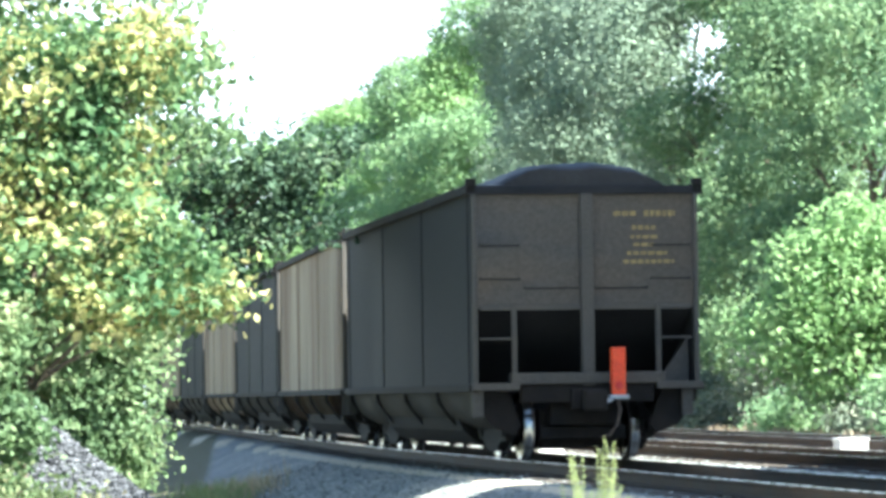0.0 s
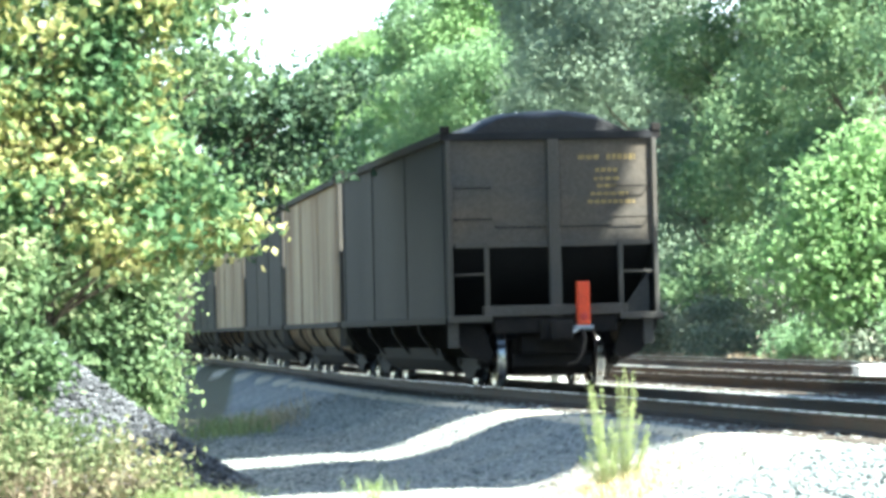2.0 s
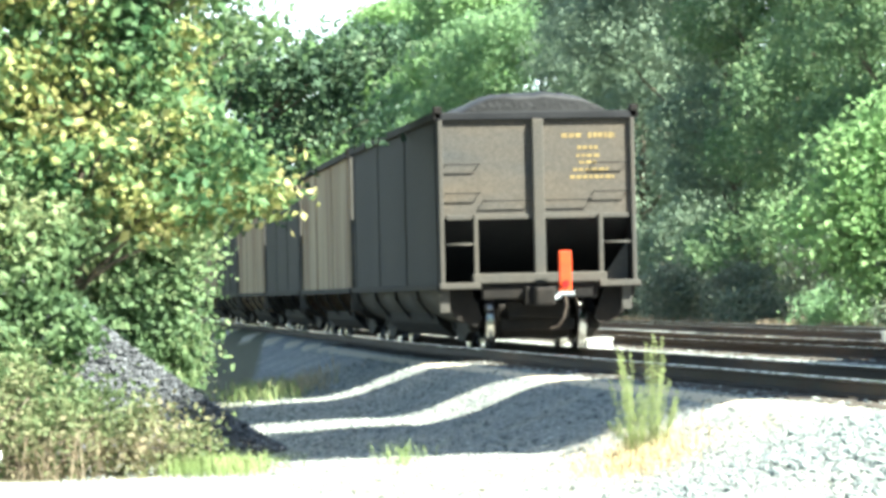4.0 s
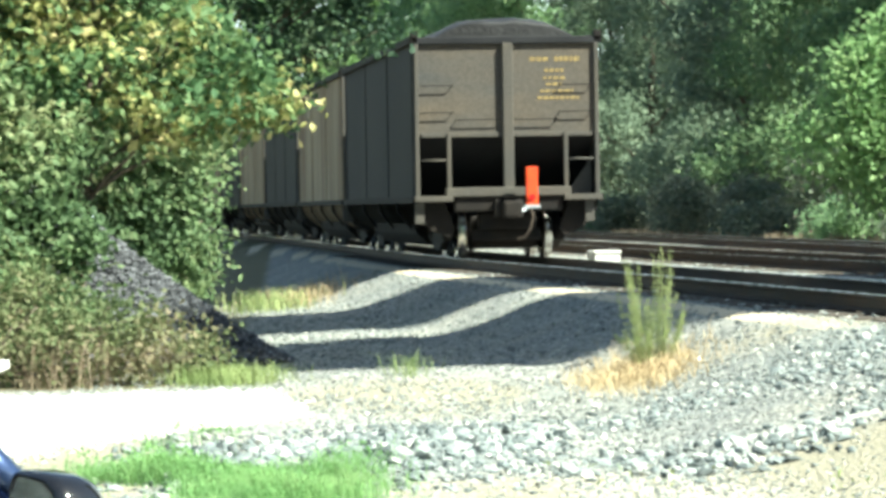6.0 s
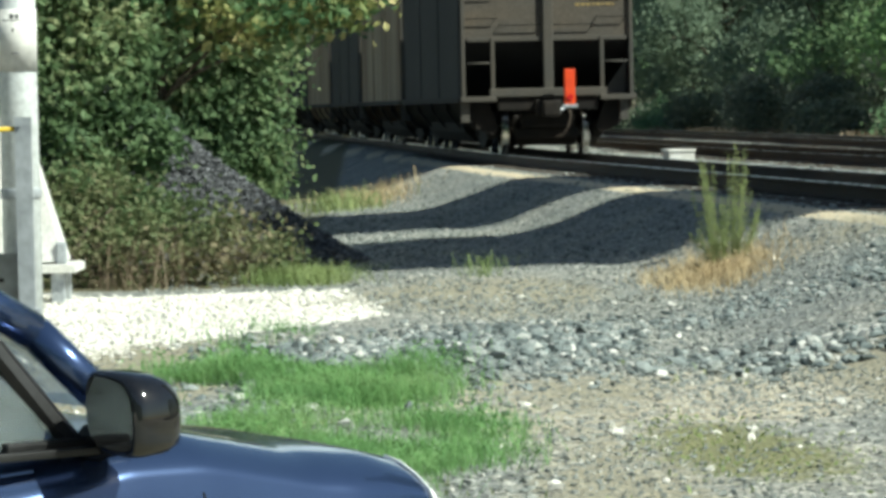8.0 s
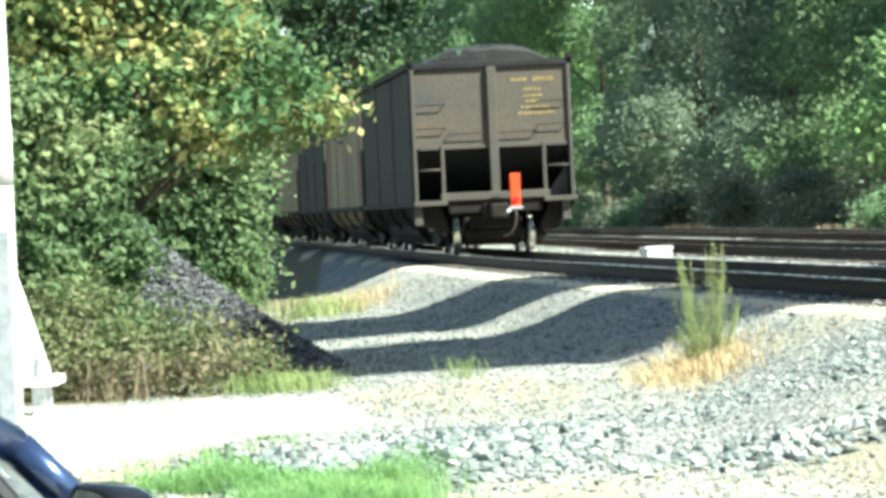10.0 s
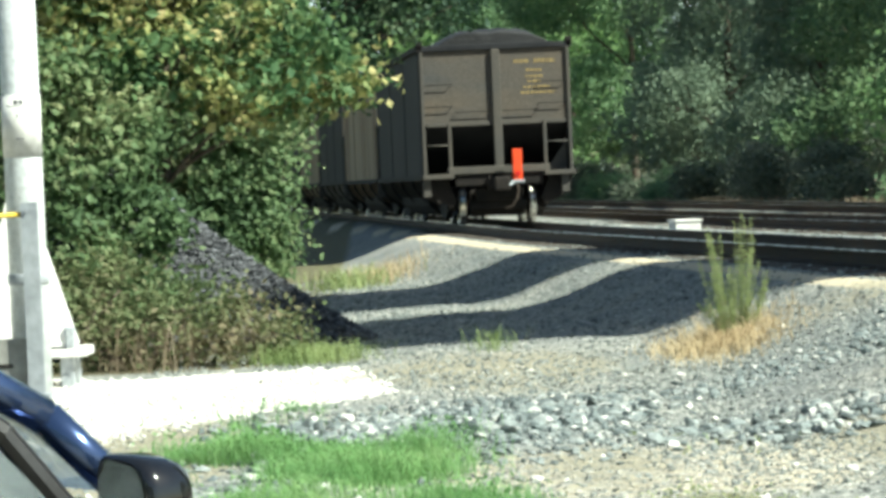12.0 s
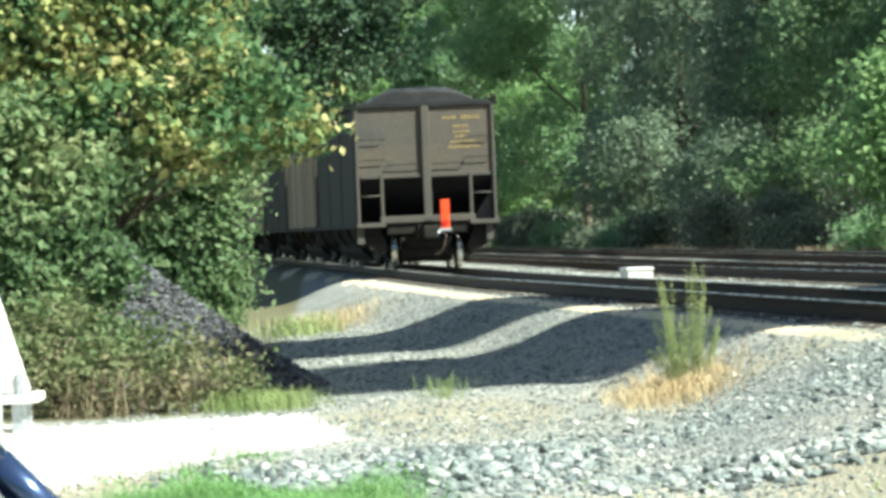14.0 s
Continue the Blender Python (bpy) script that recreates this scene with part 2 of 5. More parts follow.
# ---- building blocks ----
def part(name, bm, mat, parent, label=""):
    me = bpy.data.meshes.new(name)
    bm.to_mesh(me)
    bm.free()
    return piece(name, me, mat, parent, label)


def piece(name, me, mat, parent, label="", m=None):
    if mat and not me.materials:
        me.materials.append(mat)
    ob = new(name, me)
    ob.parent = parent
    if m is not None:
        ob.matrix_local = m
    return tagged(ob, label)


def thing(name, m, label, category, group="", kind=""):
    ob = new(name)
    ob.empty_display_size = 0.2
    ob.matrix_world = m
    return tagged(ob, label, category, group, kind)


def add_box(bm, x0, y0, z0, x1, y1, z1, bevel=0.0, m=None):
    c = Matrix.LocRotScale(((x0 + x1) / 2, (y0 + y1) / 2, (z0 + z1) / 2), None, (x1 - x0, y1 - y0, z1 - z0))
    geo = bmesh.ops.create_cube(bm, size=1, matrix=(m @ c) if m else c)
    if bevel:
        edges = list({e for v in geo["verts"] for e in v.link_edges})
        bmesh.ops.bevel(bm, geom=edges, offset=bevel, segments=2, affect="EDGES", profile=0.6)


def box(x0, y0, z0, x1, y1, z1, bevel=0.01):
    bm = bmesh.new()
    add_box(bm, x0, y0, z0, x1, y1, z1, bevel)
    return bm


def add_rod(bm, a, b, r, r2=None, seg=10):
    a, b = Vector(a), Vector(b)
    d = b - a
    m = Matrix.Translation((a + b) / 2) @ d.to_track_quat("Z", "Y").to_matrix().to_4x4()
    bmesh.ops.create_cone(bm, cap_ends=True, segments=seg, radius1=r, radius2=r if r2 is None else r2, depth=d.length, matrix=m)


def rod(a, b, r, r2=None, seg=10):
    bm = bmesh.new()
    add_rod(bm, a, b, r, r2, seg)
    for f in bm.faces:
        f.smooth = len(f.verts) == 4
    return bm


def prism(points, x0, x1):
    """A plate: points in the y-z plane, drawn out along x."""
    bm = bmesh.new()
    a = [bm.verts.new((x0, y, z)) for y, z in points]
    b = [bm.verts.new((x1, y, z)) for y, z in points]
    bm.faces.new(a)
    bm.faces.new(b[::-1])
    for i in range(len(a)):
        j = (i + 1) % len(a)
        bm.faces.new((a[i], b[i], b[j], a[j]))
    bmesh.ops.recalc_face_normals(bm, faces=bm.faces)
    return bm


def lathe(profile, seg=24, axis="Z"):
    """Spins (radius, height) pairs round an axis."""
    bm = bmesh.new()
    rings = []
    for r, h in profile:
        ring = []
        for k in range(seg):
            a = 2 * math.pi * k / seg
            c, s = r * math.cos(a), r * math.sin(a)
            ring.append(bm.verts.new((c, s, h) if axis == "Z" else (h, c, s)))
        rings.append(ring)
    for p, q in zip(rings, rings[1:]):
        for k in range(seg):
            f = bm.faces.new((p[k], p[(k + 1) % seg], q[(k + 1) % seg], q[k]))
            f.smooth = True
    bm.faces.new(rings[0][::-1])
    bm.faces.new(rings[-1])
    bmesh.ops.recalc_face_normals(bm, faces=bm.faces)
    return bm


def mesh_from(name, verts, faces, smooth=False):
    me = bpy.data.meshes.new(name)
    me.from_pydata(verts, [], faces)
    me.update()
    if smooth:
        me.polygons.foreach_set("use_smooth", [True] * len(me.polygons))
    return me


# ---- the lie of the land ----
def smooth(a, b, v):
    t = np.clip((v - a) / (b - a), 0, 1)
    return t * t * (3 - 2 * t)


# the near rail: metres along it, its slant to the left, its places; it straightens out after a gentle bend
LINE_K = np.arange(-60, 300, 0.25)
LINE_S = 0.123 - 0.031 * smooth(22, 34, LINE_K)
LINE_X, LINE_Y = np.cumsum(-LINE_S / np.hypot(1, LINE_S)) * 0.25, np.cumsum(1 / np.hypot(1, LINE_S)) * 0.25
LINE_X += 4.75 - np.interp(0, LINE_K, LINE_X)
LINE_Y += 33.3 - np.interp(0, LINE_K, LINE_Y)
HEADING = math.degrees(math.atan(0.123))


def on_track(k, off=0.0):
    """k metres along the line, off metres to the right of the near track's middle."""
    s = np.interp(k, LINE_K, LINE_S)
    n = math.hypot(1, s)
    return float(np.interp(k, LINE_K, LINE_X) + (off + 0.75) / n), float(np.interp(k, LINE_K, LINE_Y) + (off + 0.75) * s / n)


def wave(x, y, seed):
    r = np.random.RandomState(seed)
    out = 0
    for _ in range(7):
        a, f, p = r.uniform(0, 6.28), r.uniform(0.35, 1.6), r.uniform(0, 6.28)
        out = out + np.sin((x * math.cos(a) + y * math.sin(a) * 0.6) * f * 2 + p) / 7
    return out


def left_of_rail(x, y):
    return (np.interp(y, LINE_Y, LINE_X) - x) * 0.993


def height(x, y):
    """The ground's height."""
    x, y = np.asarray(x, float), np.asarray(y, float)
    s = left_of_rail(x, y)
    foot = 2.9 + 1.5 * smooth(33, 22, y)
    low = -0.80 - 0.06 * smooth(30, 40, y) + 0.12 * smooth(5.4, 2.6, s) * smooth(33, 37, y)
    z = -0.2 + (low + 0.2) * smooth(0.95, foot, s)
    z = z + 0.035 * wave(x, y, 3) * smooth(0.6, 1.6, s)
    z = z + 0.10 * np.exp(-((x - 0.15) / 0.8) ** 2 - ((y - 22.3) / 1.1) ** 2)
    z = z + 0.07 * np.exp(-((x + 1.9) / 1.2) ** 2 - ((y - 25.5) / 2.5) ** 2)
    z = z - 0.12 * smooth(11, 14, -s)
    return z


def spot(x, y, rz=0, lift=0.0):
    return pose(x, y, float(height(x, y)) + lift, 0, 0, rz)


def shoulder(x, y):
    """The strip of pale sand along the ends of the ties."""
    s = left_of_rail(x, y)
    return smooth(0.75, 0.85, s) * smooth(1.3, 1.1, s)


def lime_at(x, y):
    return smooth(0.25, -0.35, np.maximum.reduce([(x + 0.45 + 0.5 * (y - 27.2) / 5) / 0.4, (y - 32.0) / 1.2, (23.2 + 2.8 * (x + 2.2) - y) / 1.4]) + 0.3 * wave(x * 2.2, y * 1.5, 8))


def grass_at(x, y):
    a = np.exp(-(((x + 0.95) / 0.85) ** 4) - ((y - 20.8 - 0.35 * np.sin(x * 3)) / 1.15) ** 4)
    b = np.exp(-(((x + 0.55) / 0.75) ** 4) - ((y - 16.8) / 1.5) ** 4)
    c = 0.8 * np.exp(-(((x + 1.35) / 0.35) ** 2) - ((y - 24.6) / 0.6) ** 2)
    return np.maximum.reduce([a, b, c]) * smooth(-0.2, 0.3, wave(x * 2.5, y * 1.6, 5) + 0.18)


def build_ground():
    def lines(lo, hi, step, far):
        core = list(np.arange(lo, hi + 1e-6, step))
        out, d = [], step
        while (out[-1] if out else 0) < far:
            d *= 1.35
            out.append((out[-1] if out else 0) + d)
        return np.array([lo - v for v in out[::-1]] + core + [hi + v for v in out])
    xs, ys = lines(-5, 8, 0.075, 900), lines(9, 62, 0.16, 2500)
    gx, gy = np.meshgrid(xs, ys)
    gz = height(gx, gy)
    v = np.stack([gx.ravel(), gy.ravel(), gz.ravel()], 1)
    nx, ny = len(xs), len(ys)
    i = (np.arange(ny - 1)[:, None] * nx + np.arange(nx - 1)[None, :]).ravel()
    f = np.stack([i, i + 1, i + nx + 1, i + nx], 1)
    me = mesh_from("ground", v.tolist(), f.tolist(), True)
    x, y = v[:, 0], v[:, 1]
    s = left_of_rail(x, y)
    lime = np.maximum(lime_at(x, y), 0.5 * np.exp(-((x - 3.0) / 1.0) ** 2 - ((y - 24.2 + 0.5 * x) / 0.45) ** 2))
    turf = np.maximum(0.75 * grass_at(x, y), smooth(-1.2, -2.0, x + 0.02 * (y - 34)) * smooth(32.5, 33.6, y))
    soil = np.maximum(0.62 * smooth(22, 12, y) * smooth(6, 2, s), 0.9 * smooth(13, 15, -s))
    sand = shoulder(x, y) * (1.1 + 0.35 * wave(x * 0.4, y * 0.4, 14)) + 0.45 * smooth(0.1, 0.5, wave(x * 0.8, y * 0.5, 15)) * smooth(2, 3, s) * smooth(30, 26, y)
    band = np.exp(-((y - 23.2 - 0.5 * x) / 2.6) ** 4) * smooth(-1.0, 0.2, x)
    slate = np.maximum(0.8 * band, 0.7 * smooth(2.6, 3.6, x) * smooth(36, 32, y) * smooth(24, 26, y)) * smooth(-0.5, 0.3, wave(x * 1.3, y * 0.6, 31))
    tan = 0.75 * smooth(-0.3, 0.4, wave(x * 0.8, y * 0.5, 33)) * (1 - band) * smooth(36, 33, y)
    moss = 0.75 * smooth(0.15, 0.6, wave(x * 1.1, y * 0.55, 37)) * smooth(20, 18, y)
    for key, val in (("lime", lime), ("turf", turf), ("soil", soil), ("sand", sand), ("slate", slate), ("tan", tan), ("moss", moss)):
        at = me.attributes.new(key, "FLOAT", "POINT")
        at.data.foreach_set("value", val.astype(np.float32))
    me.materials.append(GROUND)
    return tagged(new("ground", me), "grey crushed-stone ground sloping up to the tracks", "ground", kind="structure")



ground = build_ground()


# ---- tracks ----
TIE_MESH = bpy.data.meshes.new("tie")
_b = box(-1.3, -0.115, -0.18, 1.3, 0.115, -0.0, 0.012)
_b.to_mesh(TIE_MESH)
_b.free()


def railway_track(off, label):
    tr = thing("railway_track", pose(0, 0, 0), label, "railway track", "yard tracks", "structure")
    prof = [(-0.07, -0.172), (0.07, -0.172), (0.07, -0.16), (0.012, -0.145), (0.009, -0.05), (0.035, -0.038), (0.035, -0.008), (-0.035, -0.008), (-0.035, -0.038), (-0.009, -0.05), (-0.012, -0.145), (-0.07, -0.16)]
    head = [(-0.03, -0.007), (0.03, -0.007), (0.028, -0.001), (0.02, 0.0), (-0.02, 0.0), (-0.028, -0.001)]

    def drawn(name, shape, side):
        ks = np.arange(-26, 200, 2.0)
        v, n = [], len(shape)
        for k in ks:
            for px, pz in shape:
                x, y = on_track(k, off + side + px)
                v.append((x, y, pz))
        f = [(r * n + i, r * n + (i + 1) % n, (r + 1) * n + (i + 1) % n, (r + 1) * n + i) for r in range(len(ks) - 1) for i in range(n)]
        return mesh_from(name, v, f + [tuple(range(n))[::-1], tuple(range(len(v) - n, len(v)))])

    for side in (-0.755, 0.755):
        r = piece("rail", drawn("rail", prof, side), RAIL, tr)
        piece("rail_head", drawn("rail_head", head, side), RAILHEAD, r, "worn bright running surface")
    rnd = random.Random(int(off * 10) + 5)
    for i in range(120):
        k = -20 + i * 0.56
        x, y = on_track(k, off)
        turn = math.degrees(math.atan(np.interp(k, LINE_K, LINE_S)))
        piece("tie", TIE_MESH, TIE, tr, m=pose(x + rnd.uniform(-0.05, 0.05), y, -0.176 + rnd.uniform(-0.015, 0.0), rnd.uniform(-0.4, 0.4), 0, turn + rnd.uniform(-1, 1)))
    return tr


railway_track(0.0, "rusty railway track the coal train runs on")
railway_track(4.6, "rusty parallel yard track on ballast")
railway_track(9.2, "rusty outer yard track before the trees")


# ---- coal train ----
CAR_LEN, PITCH = 13.5, 14.2
HALF = 1.62


def bathtub_bay(y0, y1, side):
    """One curved bay of the lower side sheet."""
    bm = bmesh.new()
    rows = []
    for a in range(7):
        t = a / 6
        x = side * (HALF - 0.04 - 0.62 * (1 - math.cos(t * 1.35)) / (1 - math.cos(1.35)))
        z = 1.04 - 0.62 * math.sin(t * 1.35) / math.sin(1.35)
        rows.append([bm.verts.new((x, y, z)) for y in (y0, (y0 + y1) / 2, y1)])
    for p, q in zip(rows, rows[1:]):
        for k in range(2):
            f = bm.faces.new((p[k], p[k + 1], q[k + 1], q[k]))
            f.smooth = True
    bmesh.ops.solidify(bm, geom=bm.faces[:], thickness=0.02)
    return bm


def wheel_bm():
    return lathe([(0.06, -0.075), (0.1, -0.085), (0.11, -0.02), (0.36, -0.005), (0.37, -0.05), (0.425, -0.07), (0.43, -0.05), (0.445, 0.055), (0.47, 0.06), (0.46, 0.085), (0.38, 0.085), (0.37, 0.02), (0.11, 0.01), (0.1, 0.07), (0.06, 0.07)], 32, "X")


def gondola(paint, end_paint, label):
    """A high-sided coal car; its middle line is x = 0, its rear end y = 0, rail heads z = 0."""
    car = thing("coal_car", pose(0, 0, 0), label, "coal car", "cars of the coal train")
    top = 3.80
    for s in (-1, 1):
        side = part("side_wall", box(min(s * HALF, s * (HALF - 0.05)), 0.05, 1.02, max(s * HALF, s * (HALF - 0.05)), CAR_LEN - 0.05, top, 0.01), paint, car)
        part("top_chord", box(s * HALF - 0.075, 0.0, top - 0.05, s * HALF + 0.075, CAR_LEN, top + 0.09, 0.02), DARKSTEEL, car)
        part("side_sill", box(s * HALF - 0.06, 0.0, 0.98, s * HALF + 0.06, CAR_LEN, 1.09, 0.015), DARKSTEEL, car)
        post = None
        for i in range(4):
            y = 0.35 + i * (CAR_LEN - 0.7) / 3
            if post is None:
                post = box(s * (HALF + 0.006) - 0.01, -0.04, 1.06, s * (HALF + 0.006) + 0.01, 0.04, top - 0.04, 0.008)
                first = part("side_post", post, paint, side)
                first.matrix_local = pose(0, y, 0)
                post = first.data
            else:
                piece("side_post", post, paint, side, m=pose(0, y, 0))
        bays = 4
        for i in range(bays):
            y0, y1 = 0.25 + i * (CAR_LEN - 0.5) / bays, 0.25 + (i + 1) * (CAR_LEN - 0.5) / bays
            part("hopper_sheet", bathtub_bay(y0 + 0.1, y1 - 0.1, s), paint if paint is TANPAINT else ENDPAINT, car)
        for i in range(bays + 1):
            y = 0.25 + i * (CAR_LEN - 0.5) / bays
            bm = bmesh.new()
            pts = [(s * HALF, 1.05), (s * (HALF - 0.02), 0.85), (s * (HALF - 0.28), 0.5), (s * (HALF - 0.6), 0.38), (s * (HALF - 0.7), 0.5), (s * (HALF - 0.5), 1.05)]
            a = [bm.verts.new((px, y - 0.06, pz)) for px, pz in pts]
            b = [bm.verts.new((px, y + 0.06, pz)) for px, pz in pts]
            bm.faces.new(a), bm.faces.new(b[::-1])
            for q in range(6):
                bm.faces.new((a[q], b[q], b[(q + 1) % 6], a[(q + 1) % 6]))
            bmesh.ops.recalc_face_normals(bm, faces=bm.faces)
            part("gusset", bm, DARKSTEEL, car)
    # Hopper trough, made low and wide so lit ballast beyond stays hidden
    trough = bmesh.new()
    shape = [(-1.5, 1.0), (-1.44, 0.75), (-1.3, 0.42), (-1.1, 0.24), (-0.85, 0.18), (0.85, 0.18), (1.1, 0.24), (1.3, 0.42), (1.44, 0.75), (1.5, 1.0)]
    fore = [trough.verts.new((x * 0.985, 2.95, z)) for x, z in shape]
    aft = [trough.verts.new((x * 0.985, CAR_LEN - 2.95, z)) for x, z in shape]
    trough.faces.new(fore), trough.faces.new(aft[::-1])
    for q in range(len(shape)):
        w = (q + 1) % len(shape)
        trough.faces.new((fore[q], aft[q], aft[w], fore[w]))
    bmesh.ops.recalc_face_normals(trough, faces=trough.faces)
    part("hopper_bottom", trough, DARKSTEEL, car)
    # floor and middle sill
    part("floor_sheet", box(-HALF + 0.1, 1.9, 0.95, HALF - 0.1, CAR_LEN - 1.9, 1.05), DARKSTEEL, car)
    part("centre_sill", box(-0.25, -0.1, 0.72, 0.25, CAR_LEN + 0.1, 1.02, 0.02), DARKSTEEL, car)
    for e in (0, 1):
        def at(y):
            return y if e == 0 else CAR_LEN - y
        def slab(name, x0, y0, z0, x1, y1, z1, mat, bevel=0.012, parent=car, lab=""):
            return part(name, box(x0, min(at(y0), at(y1)), z0, x1, max(at(y0), at(y1)), z1, bevel), mat, parent, lab)
        end = slab("end_sheet", -HALF + 0.03, 0.06, 2.14, HALF - 0.03, 0.11, top - 0.02, ENDSHEET)
        slab("end_chord", -HALF - 0.05, 0.0, top - 0.06, HALF + 0.05, 0.13, top + 0.07, BLACKPAINT, 0.02)
        for s in (-1, 1):
            slab("corner_post", min(s * HALF, s * (HALF - 0.07)), 0.0, 1.02, max(s * HALF, s * (HALF - 0.07)), 0.12, top - 0.05, end_paint)
            slab("corner_cap", s * HALF - 0.07, -0.02, top + 0.05, s * HALF + 0.07, 0.14, top + 0.17, DARKSTEEL, 0.02)
            slab("ladder_stile", s * 1.03 - 0.035, 0.0, 1.08, s * 1.03 + 0.035, 0.09, 2.2, end_paint)
            for z in (1.72,):
                part("ladder_rung", rod((s * 1.04, at(0.03), z), (s * 1.52, at(0.03), z), 0.017), end_paint, car)
            slab("step_plate", min(s * 0.98, s * (HALF + 0.03)), -0.1, 1.0, max(s * 0.98, s * (HALF + 0.03)), 0.3, 1.1, end_paint)
            slab("stirrup_step", s * 1.5 - 0.14, 0.02, 0.62, s * 1.5 + 0.02, 0.08, 1.0, end_paint, 0.008)
            for z, a, b in ((3.02, 0.95, 1.5), (2.55, 0.95, 1.5), (2.42, 0.12, 0.88)):
                g = bmesh.new()
                add_rod(g, (s * a, at(-0.02), z), (s * b, at(-0.02), z), 0.01)
                add_rod(g, (s * a, at(-0.02), z), (s * a, at(0.07), z + 0.02), 0.01)
                add_rod(g, (s * b, at(-0.02), z), (s * b, at(0.07), z + 0.02), 0.01)
                part("grab_iron", g, DARKSTEEL, end)
        bm = bmesh.new()
        a = [bm.verts.new((px, at(0.28), pz)) for px, pz in ((1.06, 1.1), (1.52, 1.1), (1.52, 1.74))]
        b = [bm.verts.new((px, at(0.31), pz)) for px, pz in ((1.06, 1.1), (1.52, 1.1), (1.52, 1.74))]
        bm.faces.new(a), bm.faces.new(b[::-1])
        for q in range(3):
            bm.faces.new((a[q], b[q], b[(q + 1) % 3], a[(q + 1) % 3]))
        bmesh.ops.recalc_face_normals(bm, faces=bm.faces)
        part("corner_gusset", bm, end_paint, car)
        slab("end_post", -0.075, -0.03, 1.05, 0.11, 0.1, top - 0.05, end_paint, 0.02)
        slab("end_rib", -HALF + 0.12, 0.03, 2.12, HALF - 0.12, 0.1, 2.2, end_paint, 0.01)
        slab("end_sill", -1.1, -0.08, 1.08, 1.1, 0.16, 1.24, end_paint, 0.02)
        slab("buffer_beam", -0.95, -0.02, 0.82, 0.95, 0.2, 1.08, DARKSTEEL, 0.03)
        # slope sheet behind the end openings
        pts = [(at(0.14), 2.16), (at(0.18), 2.12), (at(2.3), 1.0), (at(2.3), 1.06)]
        part("slope_sheet", prism(pts, -HALF + 0.06, HALF - 0.06), BLACKPAINT, car)
        # coupler and hose
        g = bmesh.new()
        add_box(g, -0.09, min(at(-0.5), at(0.1)), 0.76, 0.09, max(at(-0.5), at(0.1)), 0.94, 0.02)
        add_box(g, -0.17, min(at(-0.62), at(-0.36)), 0.7, 0.16, max(at(-0.62), at(-0.36)), 1.0, 0.05)
        part("coupler", g, DARKSTEEL, car)
        # bogie
        yc = at(1.75)
        for s in (-1, 1):
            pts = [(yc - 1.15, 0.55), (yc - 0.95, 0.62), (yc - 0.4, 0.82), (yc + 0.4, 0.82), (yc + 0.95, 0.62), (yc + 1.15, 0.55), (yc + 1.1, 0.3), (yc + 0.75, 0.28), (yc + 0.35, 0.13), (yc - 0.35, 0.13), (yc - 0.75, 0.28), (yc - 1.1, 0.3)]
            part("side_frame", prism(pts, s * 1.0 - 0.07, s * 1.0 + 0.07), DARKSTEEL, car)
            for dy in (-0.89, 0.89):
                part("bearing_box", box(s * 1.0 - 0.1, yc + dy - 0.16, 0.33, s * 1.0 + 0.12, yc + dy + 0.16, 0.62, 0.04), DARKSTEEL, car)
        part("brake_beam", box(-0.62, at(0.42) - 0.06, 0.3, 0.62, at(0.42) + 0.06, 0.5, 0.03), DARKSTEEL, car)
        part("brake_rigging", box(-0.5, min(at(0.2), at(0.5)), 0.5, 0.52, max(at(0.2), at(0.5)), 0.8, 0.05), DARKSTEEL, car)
        # solid dark block added as the shade between the wheels, hiding lit ballast
        part("truck_shade_block", box(-0.6, yc - 1.15, 0.16, 0.6, yc + 1.15, 0.74, 0.06), DARKSTEEL, car)
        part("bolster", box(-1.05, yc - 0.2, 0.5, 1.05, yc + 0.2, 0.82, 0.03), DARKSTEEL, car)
        for dy in (-0.89, 0.89):
            ws = part("wheelset", rod((-1.0, 0, 0), (1.0, 0, 0), 0.075, None, 14), WHEELSTEEL, car)
            ws.matrix_local = pose(0, yc + dy, 0.446)
            for s in (-1, 1):
                w = piece("wheel", WHEEL, None, ws, m=pose(s * 0.765, 0, 0, 0, 0, 0 if s < 0 else 180))
                piece("tread", TREAD_RING, None, w)
    # load
    bm = bmesh.new()
    nx, ny = 16, 60
    grid = []
    for j in range(ny + 1):
        y = 0.14 + (CAR_LEN - 0.28) * j / ny
        row = []
        for i in range(nx + 1):
            x = -HALF + 0.05 + (2 * HALF - 0.1) * i / nx
            u = abs(x) / HALF
            edge = min(1, min(y, CAR_LEN - y) / 0.5)
            crown = 0.42 * max(0, 1 - max(0, (u - 0.42) / 0.42)) ** 0.8 if u < 0.84 else 0
            z = top - 0.1 + (crown + 0.08) * (0.7 + 0.3 * edge) + 0.05 * noise.noise((x * 2.2, y * 2.2, 0)) + 0.025 * noise.noise((x * 7, y * 7, 3))
            row.append(bm.verts.new((x, y, z)))
        grid.append(row)
    for p, q in zip(grid, grid[1:]):
        for i in range(nx):
            bm.faces.new((p[i], p[i + 1], q[i + 1], q[i])).smooth = True
    rim = [grid[0], [r[-1] for r in grid], grid[-1][::-1], [r[0] for r in grid][::-1]]
    for line in rim:
        low = [bm.verts.new((v.co.x, v.co.y, 2.4)) for v in line]
        for i in range(len(line) - 1):
            bm.faces.new((line[i], low[i], low[i + 1], line[i + 1]))
    part("coal_load", bm, COAL, car, "heaped black coal")
    return car


def mesh_of(bm, name, mat):
    me = bpy.data.meshes.new(name)
    bm.to_mesh(me)
    bm.free()
    me.materials.append(mat)
    return me


